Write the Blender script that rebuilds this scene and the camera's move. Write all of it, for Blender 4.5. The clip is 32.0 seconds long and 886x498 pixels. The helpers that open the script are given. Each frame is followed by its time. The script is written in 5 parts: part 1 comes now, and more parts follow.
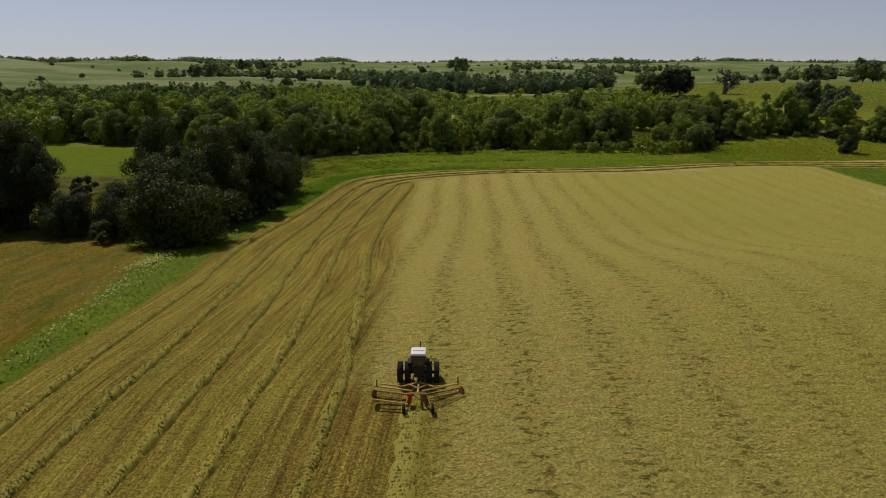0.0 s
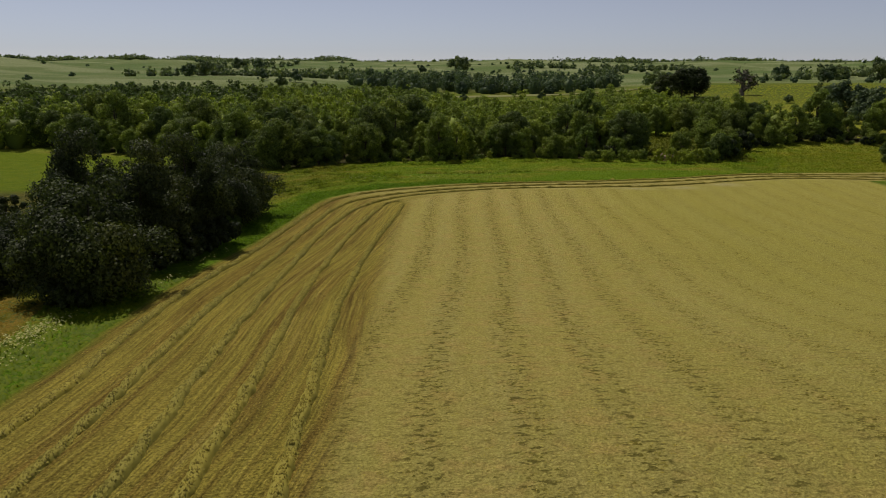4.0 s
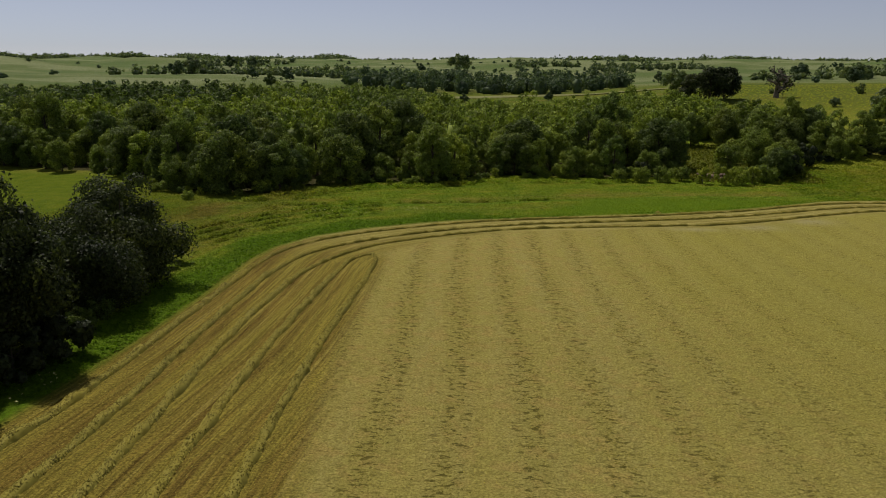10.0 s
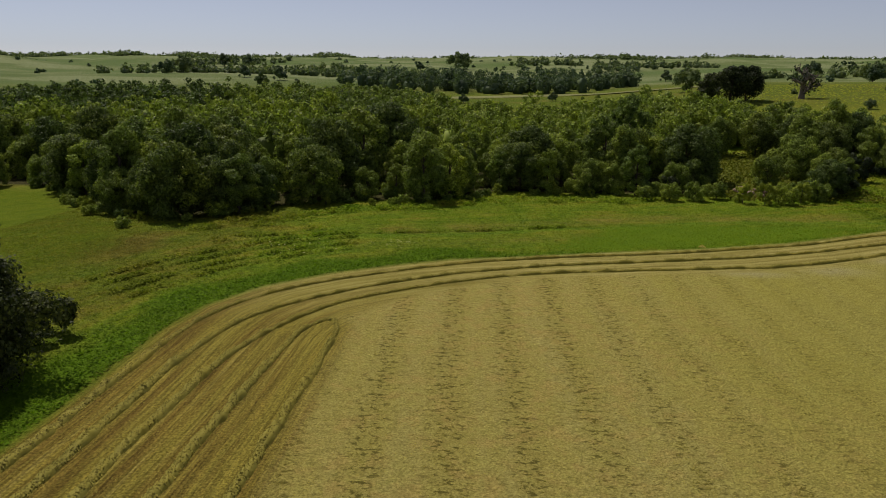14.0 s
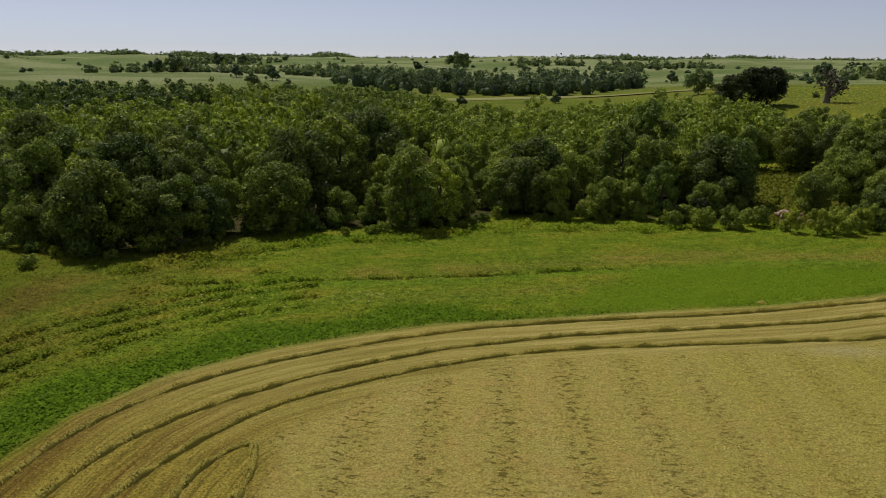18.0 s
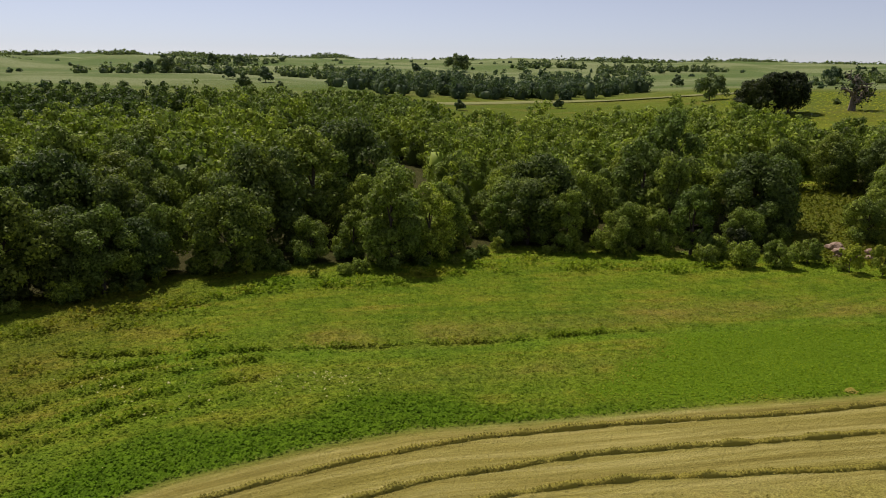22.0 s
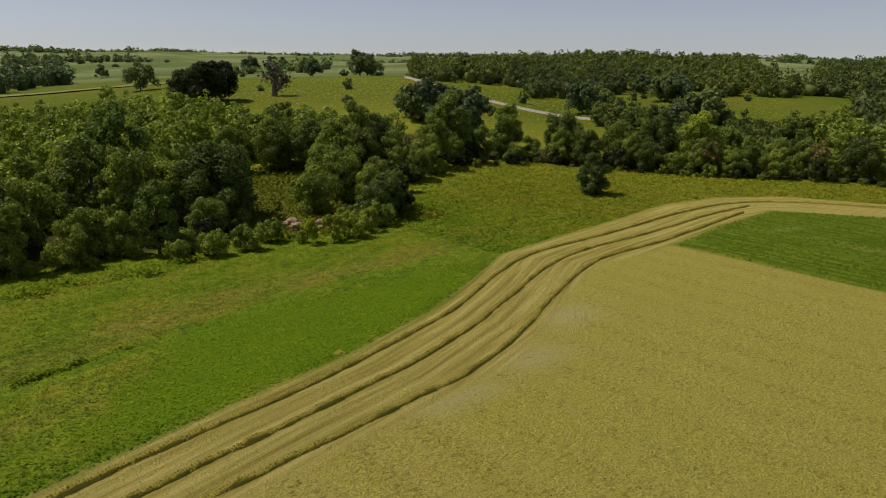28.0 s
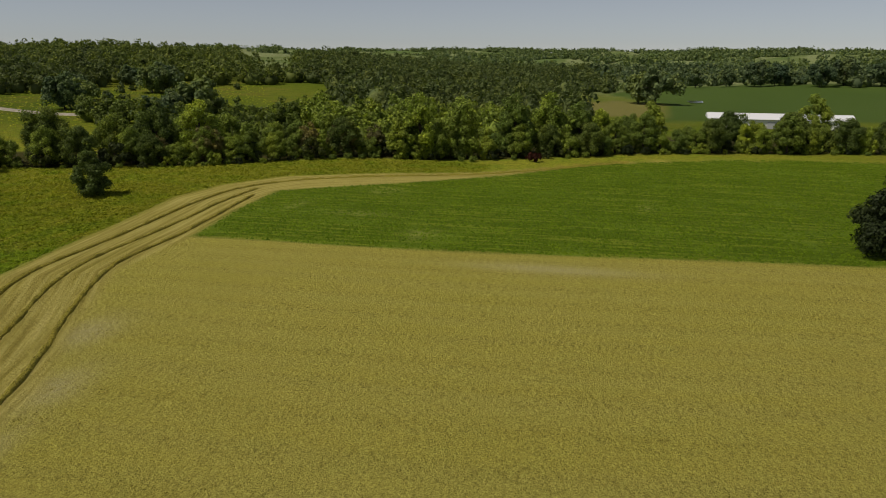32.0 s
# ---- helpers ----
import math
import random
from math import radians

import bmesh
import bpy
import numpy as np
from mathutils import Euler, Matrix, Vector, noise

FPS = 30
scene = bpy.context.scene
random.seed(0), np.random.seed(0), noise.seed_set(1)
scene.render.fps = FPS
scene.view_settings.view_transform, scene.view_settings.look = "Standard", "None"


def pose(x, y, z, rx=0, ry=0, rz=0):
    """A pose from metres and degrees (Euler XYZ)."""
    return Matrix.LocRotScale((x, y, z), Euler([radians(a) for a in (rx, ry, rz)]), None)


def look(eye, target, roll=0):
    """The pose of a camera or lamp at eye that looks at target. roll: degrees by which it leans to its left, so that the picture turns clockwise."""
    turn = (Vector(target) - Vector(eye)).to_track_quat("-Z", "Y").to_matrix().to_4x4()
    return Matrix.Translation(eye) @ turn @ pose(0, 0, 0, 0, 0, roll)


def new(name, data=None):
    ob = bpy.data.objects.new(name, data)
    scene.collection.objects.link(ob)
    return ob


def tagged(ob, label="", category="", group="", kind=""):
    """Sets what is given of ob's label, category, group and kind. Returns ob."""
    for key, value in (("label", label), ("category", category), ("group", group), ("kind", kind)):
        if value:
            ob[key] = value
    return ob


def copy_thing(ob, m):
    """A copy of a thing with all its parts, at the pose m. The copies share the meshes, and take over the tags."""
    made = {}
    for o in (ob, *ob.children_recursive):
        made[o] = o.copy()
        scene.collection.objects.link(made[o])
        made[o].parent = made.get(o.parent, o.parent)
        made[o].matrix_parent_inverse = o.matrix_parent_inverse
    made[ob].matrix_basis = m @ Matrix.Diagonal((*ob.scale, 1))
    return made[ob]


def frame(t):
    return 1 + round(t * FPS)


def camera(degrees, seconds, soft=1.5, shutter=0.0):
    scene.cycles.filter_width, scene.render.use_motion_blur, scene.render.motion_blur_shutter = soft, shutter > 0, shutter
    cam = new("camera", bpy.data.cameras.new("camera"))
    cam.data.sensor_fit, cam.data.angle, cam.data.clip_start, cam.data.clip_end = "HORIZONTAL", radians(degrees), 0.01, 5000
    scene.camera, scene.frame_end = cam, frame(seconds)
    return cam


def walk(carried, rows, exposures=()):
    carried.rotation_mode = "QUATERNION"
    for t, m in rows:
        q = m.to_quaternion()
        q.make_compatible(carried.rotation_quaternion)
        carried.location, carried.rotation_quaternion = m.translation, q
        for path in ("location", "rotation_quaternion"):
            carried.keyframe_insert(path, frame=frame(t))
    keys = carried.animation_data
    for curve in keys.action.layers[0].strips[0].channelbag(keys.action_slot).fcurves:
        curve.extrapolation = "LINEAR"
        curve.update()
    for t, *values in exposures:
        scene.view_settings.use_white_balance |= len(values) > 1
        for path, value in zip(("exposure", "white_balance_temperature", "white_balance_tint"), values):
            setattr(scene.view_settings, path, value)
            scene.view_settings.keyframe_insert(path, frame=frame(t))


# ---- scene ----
# ------------------------------------------------------------------ camera
LENS = 63.5
PLAN = 1.35     # metres to one unit of the plan in which all places below are given
cam = camera(LENS, 32.0, soft=1.0)
PATH = [
    (0, 6.652, 0.440, 21.816, 5.838, -14.211, 0.144),
    (1, 6.293, 6.117, 21.814, 5.850, -14.230, 0.162),
    (2, 5.938, 11.794, 21.814, 5.862, -14.248, 0.181),
    (3, 5.583, 17.287, 21.814, 5.875, -14.266, 0.200),
    (4, 5.224, 22.275, 21.814, 5.887, -14.285, 0.219),
    (5, 4.855, 27.079, 21.813, 5.899, -14.303, 0.237),
    (6, 4.473, 32.472, 21.810, 5.910, -14.322, 0.255),
    (7, 4.058, 38.997, 21.804, 5.920, -14.341, 0.271),
    (8, 3.610, 46.111, 21.794, 5.929, -14.361, 0.285),
    (9, 3.153, 52.958, 21.776, 5.936, -14.384, 0.294),
    (10, 2.711, 59.186, 21.747, 5.944, -14.413, 0.297),
    (11, 2.306, 65.148, 21.713, 5.951, -14.443, 0.297),
    (12, 1.962, 71.050, 21.678, 5.958, -14.473, 0.297),
    (13, 1.693, 76.997, 21.647, 5.962, -14.499, 0.300),
    (14, 1.480, 82.885, 21.624, 5.964, -14.520, 0.307),
    (15, 1.306, 88.599, 21.615, 5.962, -14.533, 0.323),
    (16, 1.150, 94.075, 21.623, 5.957, -14.535, 0.350),
    (17, 0.992, 99.378, 21.660, 5.947, -14.531, 0.395),
    (18, 0.814, 104.593, 21.724, 5.933, -14.523, 0.460),
    (19, 0.595, 109.761, 21.806, 5.916, -14.509, 0.536),
    (20, 0.357, 114.817, 21.895, 5.897, -14.485, 0.616),
    (20.5, 0.247, 117.373, 21.938, 5.888, -14.469, 0.655),
    (21, 0.151, 119.725, 21.979, 5.878, -14.448, 0.692),
    (21.5, 0.075, 121.605, 22.016, 5.868, -14.423, 0.725),
    (22, 0.025, 123.132, 22.048, 5.859, -14.393, 0.754),
    (22.3, 0.011, 123.883, 22.064, 5.853, -14.369, 0.770),
    (22.6, 0.008, 124.510, 22.078, 5.887, -14.339, 0.783),
    (22.8, 0.011, 124.878, 22.085, 5.750, -14.318, 0.790),
    (23, 0.017, 125.218, 22.091, 5.306, -14.297, 0.797),
    (23.25, 0.026, 125.604, 22.097, 3.739, -14.273, 0.803),
    (23.5, 0.036, 125.936, 22.100, 1.756, -14.253, 0.808),
    (23.75, 0.046, 126.210, 22.100, -0.056, -14.240, 0.810),
    (24, 0.052, 126.422, 22.098, -1.801, -14.235, 0.811),
    (24.5, 0.052, 126.571, 22.085, -4.814, -14.255, 0.805),
    (25, 0.022, 126.476, 22.065, -8.582, -14.304, 0.793),
    (25.5, -0.030, 126.408, 22.036, -13.044, -14.369, 0.775),
    (26, -0.093, 126.468, 22.002, -17.831, -14.436, 0.751),
    (26.5, -0.157, 126.565, 21.961, -22.578, -14.493, 0.723),
    (27, -0.211, 126.683, 21.915, -27.248, -14.539, 0.690),
    (27.5, -0.242, 126.804, 21.865, -31.998, -14.582, 0.654),
    (28, -0.240, 126.910, 21.812, -36.751, -14.624, 0.616),
    (28.5, -0.200, 127.000, 21.757, -41.470, -14.667, 0.575),
    (29, -0.131, 127.086, 21.700, -46.185, -14.712, 0.534),
    (29.5, -0.039, 127.168, 21.643, -50.914, -14.760, 0.492),
    (30, 0.068, 127.248, 21.585, -55.676, -14.810, 0.450),
    (30.5, 0.185, 127.326, 21.530, -60.483, -14.861, 0.409),
    (31, 0.305, 127.403, 21.476, -65.323, -14.914, 0.370),
    (31.5, 0.419, 127.482, 21.425, -70.176, -14.966, 0.333),
    (32, 0.523, 127.562, 21.377, -75.022, -15.017, 0.299),]
EXPOSURES = [(0, -0.34, 6350, 19), (9, -0.36, 6300, 19), (14, -0.26, 6300, 19), (20, 0.03, 6300, 20), (24, 0.22, 6350, 21), (28, -0.13, 6550, 16), (32, -0.35, 6700, 12)]


def drone(x, y, z, yaw, pitch, roll):
    """The flying camera's pose: yaw to the left of +y, pitch upwards, roll as look()."""
    return Matrix.Translation(Vector((x, y, z)) * PLAN) @ pose(0, 0, 0, 90 + pitch, 0, yaw) @ pose(0, 0, 0, 0, 0, roll)


walk(cam, [(t, drone(*rest)) for t, *rest in PATH], exposures=EXPOSURES)

# ------------------------------------------------------------------ light
SUN_FROM = Vector((-0.66, 0.75, 0.0)).normalized()
SUN_ELEV = radians(58)
sun_dir = Vector((SUN_FROM.x * math.cos(SUN_ELEV), SUN_FROM.y * math.cos(SUN_ELEV), math.sin(SUN_ELEV)))
sun = new("sun", bpy.data.lights.new("sun", "SUN"))
sun.data.energy, sun.data.angle, sun.data.color = 3.7, radians(0.6), (1.0, 0.94, 0.83)
sun.matrix_world = look(sun_dir * 100, (0, 0, 0))
world = bpy.data.worlds.new("sky")
scene.world = world
world.use_nodes = True
wn = world.node_tree
sky = wn.nodes.new("ShaderNodeTexSky")
sky.sky_type, sky.sun_disc, sky.sun_elevation = "NISHITA", False, SUN_ELEV
sky.sun_rotation = math.atan2(SUN_FROM.x, SUN_FROM.y)
sky.air_density, sky.dust_density, sky.ozone_density, sky.altitude = 0.9, 0.15, 5.0, 1500
wn.nodes["Background"].inputs[1].default_value = 0.075
haze = wn.nodes.new("ShaderNodeHueSaturation")
haze.inputs["Saturation"].default_value = 0.48
wn.links.new(sky.outputs[0], haze.inputs["Color"])
wn.links.new(haze.outputs[0], wn.nodes["Background"].inputs[0])


# ------------------------------------------------------------------ small helpers
def S(a):
    a = np.clip(a, 0.0, 1.0)
    return a * a * (3 - 2 * a)


def fill_mesh(name, verts, faces):
    """A mesh from arrays of vertices and of equal-sided faces."""
    verts, faces = np.asarray(verts, np.float32), np.asarray(faces, np.int32)
    me = bpy.data.meshes.new(name)
    n, k = faces.shape
    me.vertices.add(len(verts))
    me.vertices.foreach_set("co", verts.ravel())
    me.loops.add(n * k)
    me.loops.foreach_set("vertex_index", faces.ravel())
    me.polygons.add(n)
    me.polygons.foreach_set("loop_start", np.arange(0, n * k, k, dtype=np.int32))
    me.update(calc_edges=True)
    return me


def smooth(me):
    me.polygons.foreach_set("use_smooth", np.ones(len(me.polygons), bool))
    return me


def part(name, bm, material, parent, label=""):
    """Links a bmesh (or a mesh) as one mesh object under a thing or under a part."""
    if isinstance(bm, bmesh.types.BMesh):
        me = bpy.data.meshes.new(name)
        bm.to_mesh(me)
        bm.free()
    else:
        me = bm
    if material and not me.materials:
        me.materials.append(material)
    ob = new(name, me)
    if parent:
        ob.parent = parent
    return tagged(ob, label)


def thing(name, label, category, group="", at=(0, 0, 0), turn=0.0, scale=1.0):
    ob = new(name)
    ob.empty_display_size = 0.3
    ob.location, ob.rotation_euler, ob.scale = at, (0, 0, turn), (scale,) * 3
    return tagged(ob, label, category, group)


def box(bm, size, at, bevel=0.0, turn=None):
    geo = bmesh.ops.create_cube(bm, size=1.0)["verts"]
    bmesh.ops.scale(bm, vec=size, verts=geo)
    if bevel:
        edges = list({e for v in geo for e in v.link_edges})
        geo = list({v for f in bmesh.ops.bevel(bm, geom=edges, offset=bevel, segments=2, affect="EDGES", profile=0.6)["faces"] for v in f.verts} | {v for v in geo if v.is_valid})
    if turn is not None:
        bmesh.ops.rotate(bm, cent=(0, 0, 0), matrix=turn, verts=geo)
    bmesh.ops.translate(bm, vec=at, verts=geo)
    return geo


def tube(bm, a, b, r0, r1=None, sides=8):
    """A round bar from a to b."""
    a, b, r1 = Vector(a), Vector(b), r0 if r1 is None else r1
    way = b - a
    geo = bmesh.ops.create_cone(bm, cap_ends=True, segments=sides, radius1=r0, radius2=r1, depth=way.length)["verts"]
    m = Matrix.Translation((a + b) / 2) @ way.to_track_quat("Z", "Y").to_matrix().to_4x4()
    bmesh.ops.transform(bm, matrix=m, verts=geo)
    return geo


# ------------------------------------------------------------------ materials
def material(name, rough=0.9):
    m = bpy.data.materials.new(name)
    m.use_nodes = True
    b = m.node_tree.nodes["Principled BSDF"]
    b.inputs["Roughness"].default_value = rough
    b.inputs["Specular IOR Level"].default_value = 0.06
    return m, m.node_tree, b


def node(nt, kind, **sets):
    n = nt.nodes.new(kind)
    for key, value in sets.items():
        n.inputs[key].default_value = value
    return n


def place(nt, scale=(1, 1, 1), turn=0.0):
    co = nt.nodes.new("ShaderNodeNewGeometry")
    mp = nt.nodes.new("ShaderNodeMapping")
    mp.inputs["Scale"].default_value = tuple(k / PLAN for k in scale)
    mp.inputs["Rotation"].default_value = (0, 0, turn)
    nt.links.new(co.outputs["Position"], mp.inputs["Vector"])
    return mp.outputs[0]


def noise_tex(nt, vec, scale, detail=4.0, rough=0.6):
    n = node(nt, "ShaderNodeTexNoise", Scale=scale, Detail=detail, Roughness=rough)
    if vec:
        nt.links.new(vec, n.inputs["Vector"])
    return n.outputs["Fac"]


def ramp(nt, fac, stops):
    r = nt.nodes.new("ShaderNodeValToRGB")
    els = r.color_ramp.elements
    while len(els) < len(stops):
        els.new(0.5)
    for e, (p, c) in zip(els, stops):
        e.position, e.color = p, (*c, 1) if len(c) == 3 else c
    nt.links.new(fac, r.inputs[0])
    return r.outputs[0]


def mix(nt, fac, a, b, how="MIX"):
    m = nt.nodes.new("ShaderNodeMix")
    m.data_type, m.blend_type = "RGBA", how
    for value, k in ((fac, 0), (a, 6), (b, 7)):
        if isinstance(value, (int, float)):
            m.inputs[k].default_value = value
        elif isinstance(value, tuple):
            m.inputs[k].default_value = (*value, 1)
        else:
            nt.links.new(value, m.inputs[k])
    return m.outputs[2]


def sums(nt, op, a, b):
    m = nt.nodes.new("ShaderNodeMath")
    m.operation = op
    for k, value in enumerate((a, b)):
        if isinstance(value, (int, float)):
            m.inputs[k].default_value = value
        else:
            nt.links.new(value, m.inputs[k])
    return m.outputs[0]


def bump(nt, bsdf, height, strength, distance):
    b = node(nt, "ShaderNodeBump", Strength=strength, Distance=distance * PLAN)
    nt.links.new(height, b.inputs["Height"])
    nt.links.new(b.outputs[0], bsdf.inputs["Normal"])


def leaf_material(name, dark, light, yellow=0.35, spread=1.0, patchy=0.9, gloss=0.06):
    """Foliage: colour varies from tree to tree and from clump to clump; leaves let some light through."""
    m, nt, b = material(name, 0.6)
    b.inputs["Specular IOR Level"].default_value = gloss
    info, geo = nt.nodes.new("ShaderNodeObjectInfo"), nt.nodes.new("ShaderNodeNewGeometry")
    base = mix(nt, geo.outputs["Random Per Island"], dark, light)
    big = noise_tex(nt, place(nt, (0.13, 0.13, 0.05)), 1.0, 2.0)
    patch = ramp(nt, noise_tex(nt, place(nt, (0.17, 0.17, 0.03), 0.6), 1.0, 1.0), [(0.32, (0.66, 0.72, 0.8)), (0.5, (1, 1, 1)), (0.68, (1.45, 1.3, 0.95))])
    base = mix(nt, patchy, base, patch, "MULTIPLY")
    tint = ramp(nt, info.outputs["Random"], [(0.0, (0.62, 0.74, 0.75)), (0.35, (0.9, 0.92, 0.85)), (0.7, (1.1, 1.08, 0.9)), (0.85, (1.2, 1.18, 0.9)), (1.0, (1.5, 1.42, 0.85))])
    base = mix(nt, spread, base, mix(nt, 1.0, base, tint, "MULTIPLY"))
    base = mix(nt, sums(nt, "MULTIPLY", big, yellow), base, (light[0] * 1.5, light[1] * 1.15, light[2] * 0.7))
    nt.links.new(base, b.inputs["Base Color"])
    tr = nt.nodes.new("ShaderNodeBsdfTranslucent")
    nt.links.new(mix(nt, 1.0, base, (1.25, 1.38, 0.75), "MULTIPLY"), tr.inputs["Color"])
    sh = node(nt, "ShaderNodeMixShader", Fac=0.27)
    nt.links.new(b.outputs[0], sh.inputs[1])
    nt.links.new(tr.outputs[0], sh.inputs[2])
    nt.links.new(sh.outputs[0], nt.nodes["Material Output"].inputs[0])
    return m


def plain(name, colour, rough=0.6, metal=0.0, wear=0.25, scale=6.0):
    """Painted or rubber surfaces with dust and wear at two scales."""
    m, nt, b = material(name, rough)
    v = place(nt)
    n1, n2 = noise_tex(nt, v, scale), noise_tex(nt, v, scale * 9)
    dusty = tuple(c * 0.6 + d * 0.4 for c, d in zip(colour, (0.22, 0.18, 0.1)))
    c = mix(nt, sums(nt, "MULTIPLY", n1, wear), colour, dusty)
    c = mix(nt, sums(nt, "MULTIPLY", n2, wear * 0.6), c, tuple(x * 0.45 for x in colour))
    nt.links.new(c, b.inputs["Base Color"])
    b.inputs["Metallic"].default_value = metal
    bump(nt, b, n2, 0.15, 0.01)
    return m


LEAF = leaf_material("leaf_green", (0.040, 0.066, 0.016), (0.285, 0.375, 0.074), 0.2, gloss=0.12)
LEAF_MID = leaf_material("leaf_mid_green", (0.032, 0.053, 0.015), (0.185, 0.245, 0.058), 0.15, gloss=0.12)
LEAF_DARK = leaf_material("leaf_dark", (0.012, 0.020, 0.008), (0.070, 0.092, 0.032), 0.12, gloss=0.15)
# Far leaves: base colour lightened and blued to carry the haze of distance.
LEAF_FAR_HAZED = leaf_material("leaf_far_hazed", (0.066, 0.100, 0.052), (0.165, 0.215, 0.105), 0.05, gloss=0.12)
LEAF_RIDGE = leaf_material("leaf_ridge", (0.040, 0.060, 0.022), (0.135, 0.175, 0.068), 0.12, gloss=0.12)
LEAF_LIGHT = leaf_material("leaf_yellow_green", (0.13, 0.185, 0.024), (0.33, 0.39, 0.06), 0.3, 0.3)
LEAF_RED = leaf_material("leaf_red", (0.035, 0.012, 0.010), (0.085, 0.03, 0.018), 0.1, 0.2)
LEAF_DRY = leaf_material("leaf_dry", (0.10, 0.10, 0.04), (0.21, 0.195, 0.08), 0.2, 0.3)
WEED_DEEP = leaf_material("weed_deep_green", (0.10, 0.155, 0.004), (0.165, 0.215, 0.006), 0.0, 0.2, 0.3)
WEED_TAN = leaf_material("weed_tan", (0.13, 0.112, 0.005), (0.26, 0.19, 0.016), 0.1, 0.2, 0.3)
WEED_OLIVE = leaf_material("weed_olive", (0.085, 0.10, 0.008), (0.165, 0.17, 0.018), 0.0, 0.2, 0.3)
LUSH_LEAF = leaf_material("lush_grass", (0.12, 0.205, 0.004), (0.19, 0.285, 0.008), 0.1, 0.2, 0.3)
CROP = leaf_material("crop_green", (0.062, 0.112, 0.005), (0.13, 0.20, 0.011), 0.1, 0.2, 0.3)
STRAW = leaf_material("straw", (0.26, 0.22, 0.032), (0.44, 0.375, 0.078), 0.1, 0.2, 0.2)
GREEN_HAY = leaf_material("green_hay", (0.15, 0.125, 0.018), (0.31, 0.265, 0.05), 0.0, 0.1, 0.15)
WINDROW_HAY = leaf_material("windrow_hay", (0.135, 0.115, 0.018), (0.385, 0.338, 0.062), 0.0, 0.1, 0.2)
FLOWER = leaf_material("white_flower", (0.38, 0.38, 0.12), (0.60, 0.58, 0.26), 0.1, 0.1, 0.0)

m_bark, nt, b = material("bark", 0.95)
v = place(nt, (1, 1, 0.25))
n1 = noise_tex(nt, v, 9.0, 6)
nt.links.new(ramp(nt, n1, [(0.3, (0.035, 0.028, 0.02)), (0.7, (0.13, 0.105, 0.08))]), b.inputs["Base Color"])
bump(nt, b, n1, 0.8, 0.05)
BARK = m_bark
m_dead, nt, b = material("dead_wood", 0.95)
n1 = noise_tex(nt, place(nt, (1, 1, 0.3)), 5.0, 6)
nt.links.new(ramp(nt, n1, [(0.3, (0.10, 0.08, 0.06)), (0.7, (0.26, 0.22, 0.17))]), b.inputs["Base Color"])
DEAD = m_dead

# ------------------------------------------------------------------ terrain
HUB = (0.0, 127.0)
R_KNOTS = np.array([110, 165, 250, 400, 600, 1000, 1800, 3200, 5000.0])
AZ_KNOTS = np.array([-180, -60, -20, 2, 18, 32, 48, 62, 80, 110, 180.0])
RISE = np.array([
    (-1, -2, -2, -2, 0, 8, 20, 40, 60),
    (-2.6, -3, -1, 3, 8, 18, 24, 33, 40),
    (-3, -3, -1, 2, 6, 17, 24, 33, 40),
    (-3, -3, -1.5, 1.5, 5, 18, 25, 34, 40),
    (-3, 2, 9, 10.5, 9, 18, 25, 34, 40),
    (-2.5, 2.5, 9.5, 12.5, 10, 20, 25, 34, 40),
    (-2, -1, 2, 8, 19, 22, 24, 33, 40),
    (-2, -2, -1, 5, 13, 18, 26, 37, 46),
    (-2, -3, -3, -3, -3, 3, 18, 35, 48),
    (-2, -3, -3, -3, -2, 5, 20, 36, 48),
    (-1, -2, -2, -2, 0, 8, 20, 40, 60)])


def swell(x, y):
    """Slow rolling of the far country."""
    return (np.sin(x / 97 + 1.3 * np.sin(y / 160)) * np.cos(y / 121 + 0.7) + 0.6 * np.sin(x / 53 + y / 71 + 2.0)
            + 0.8 * np.sin(y / 210 - x / 340 + 0.5) + 0.8 * np.sin(y / 45 + x / 190 + 1.5 * np.sin(x / 130)))


def hz(x, y):
    """Height of the ground."""
    x, y = np.asarray(x, float), np.asarray(y, float)
    dx, dy = x - HUB[0], y - HUB[1]
    r, az = np.hypot(dx, dy), np.degrees(np.arctan2(dx, dy))
    i = np.clip(np.searchsorted(AZ_KNOTS, az, side="right") - 1, 0, len(AZ_KNOTS) - 2)
    j = np.clip(np.searchsorted(R_KNOTS, r, side="right") - 1, 0, len(R_KNOTS) - 2)
    u = S((az - AZ_KNOTS[i]) / (AZ_KNOTS[i + 1] - AZ_KNOTS[i]))
    w = np.clip((r - R_KNOTS[j]) / (R_KNOTS[j + 1] - R_KNOTS[j]), 0, 1)
    far = (RISE[i, j] * (1 - u) + RISE[i + 1, j] * u) * (1 - w) + (RISE[i, j + 1] * (1 - u) + RISE[i + 1, j + 1] * u) * w
    far = far + swell(x, y) * np.clip((r - 260) / 900, 0, 1) * np.clip(r / 400, 1, 3.5) * 1.7
    near = -1.0 * S((y - 95) / 75) - 1.1 * S((y - 168) / 45) - 0.5 * S((-x - 30) / 40)
    near = near + 5.7 * (1 - S((y - 40) / 65)) * (1 + 0.017 * np.clip(x, -45, 45))
    k = S((r - 75) / 60)
    return near * (1 - k) + far * k


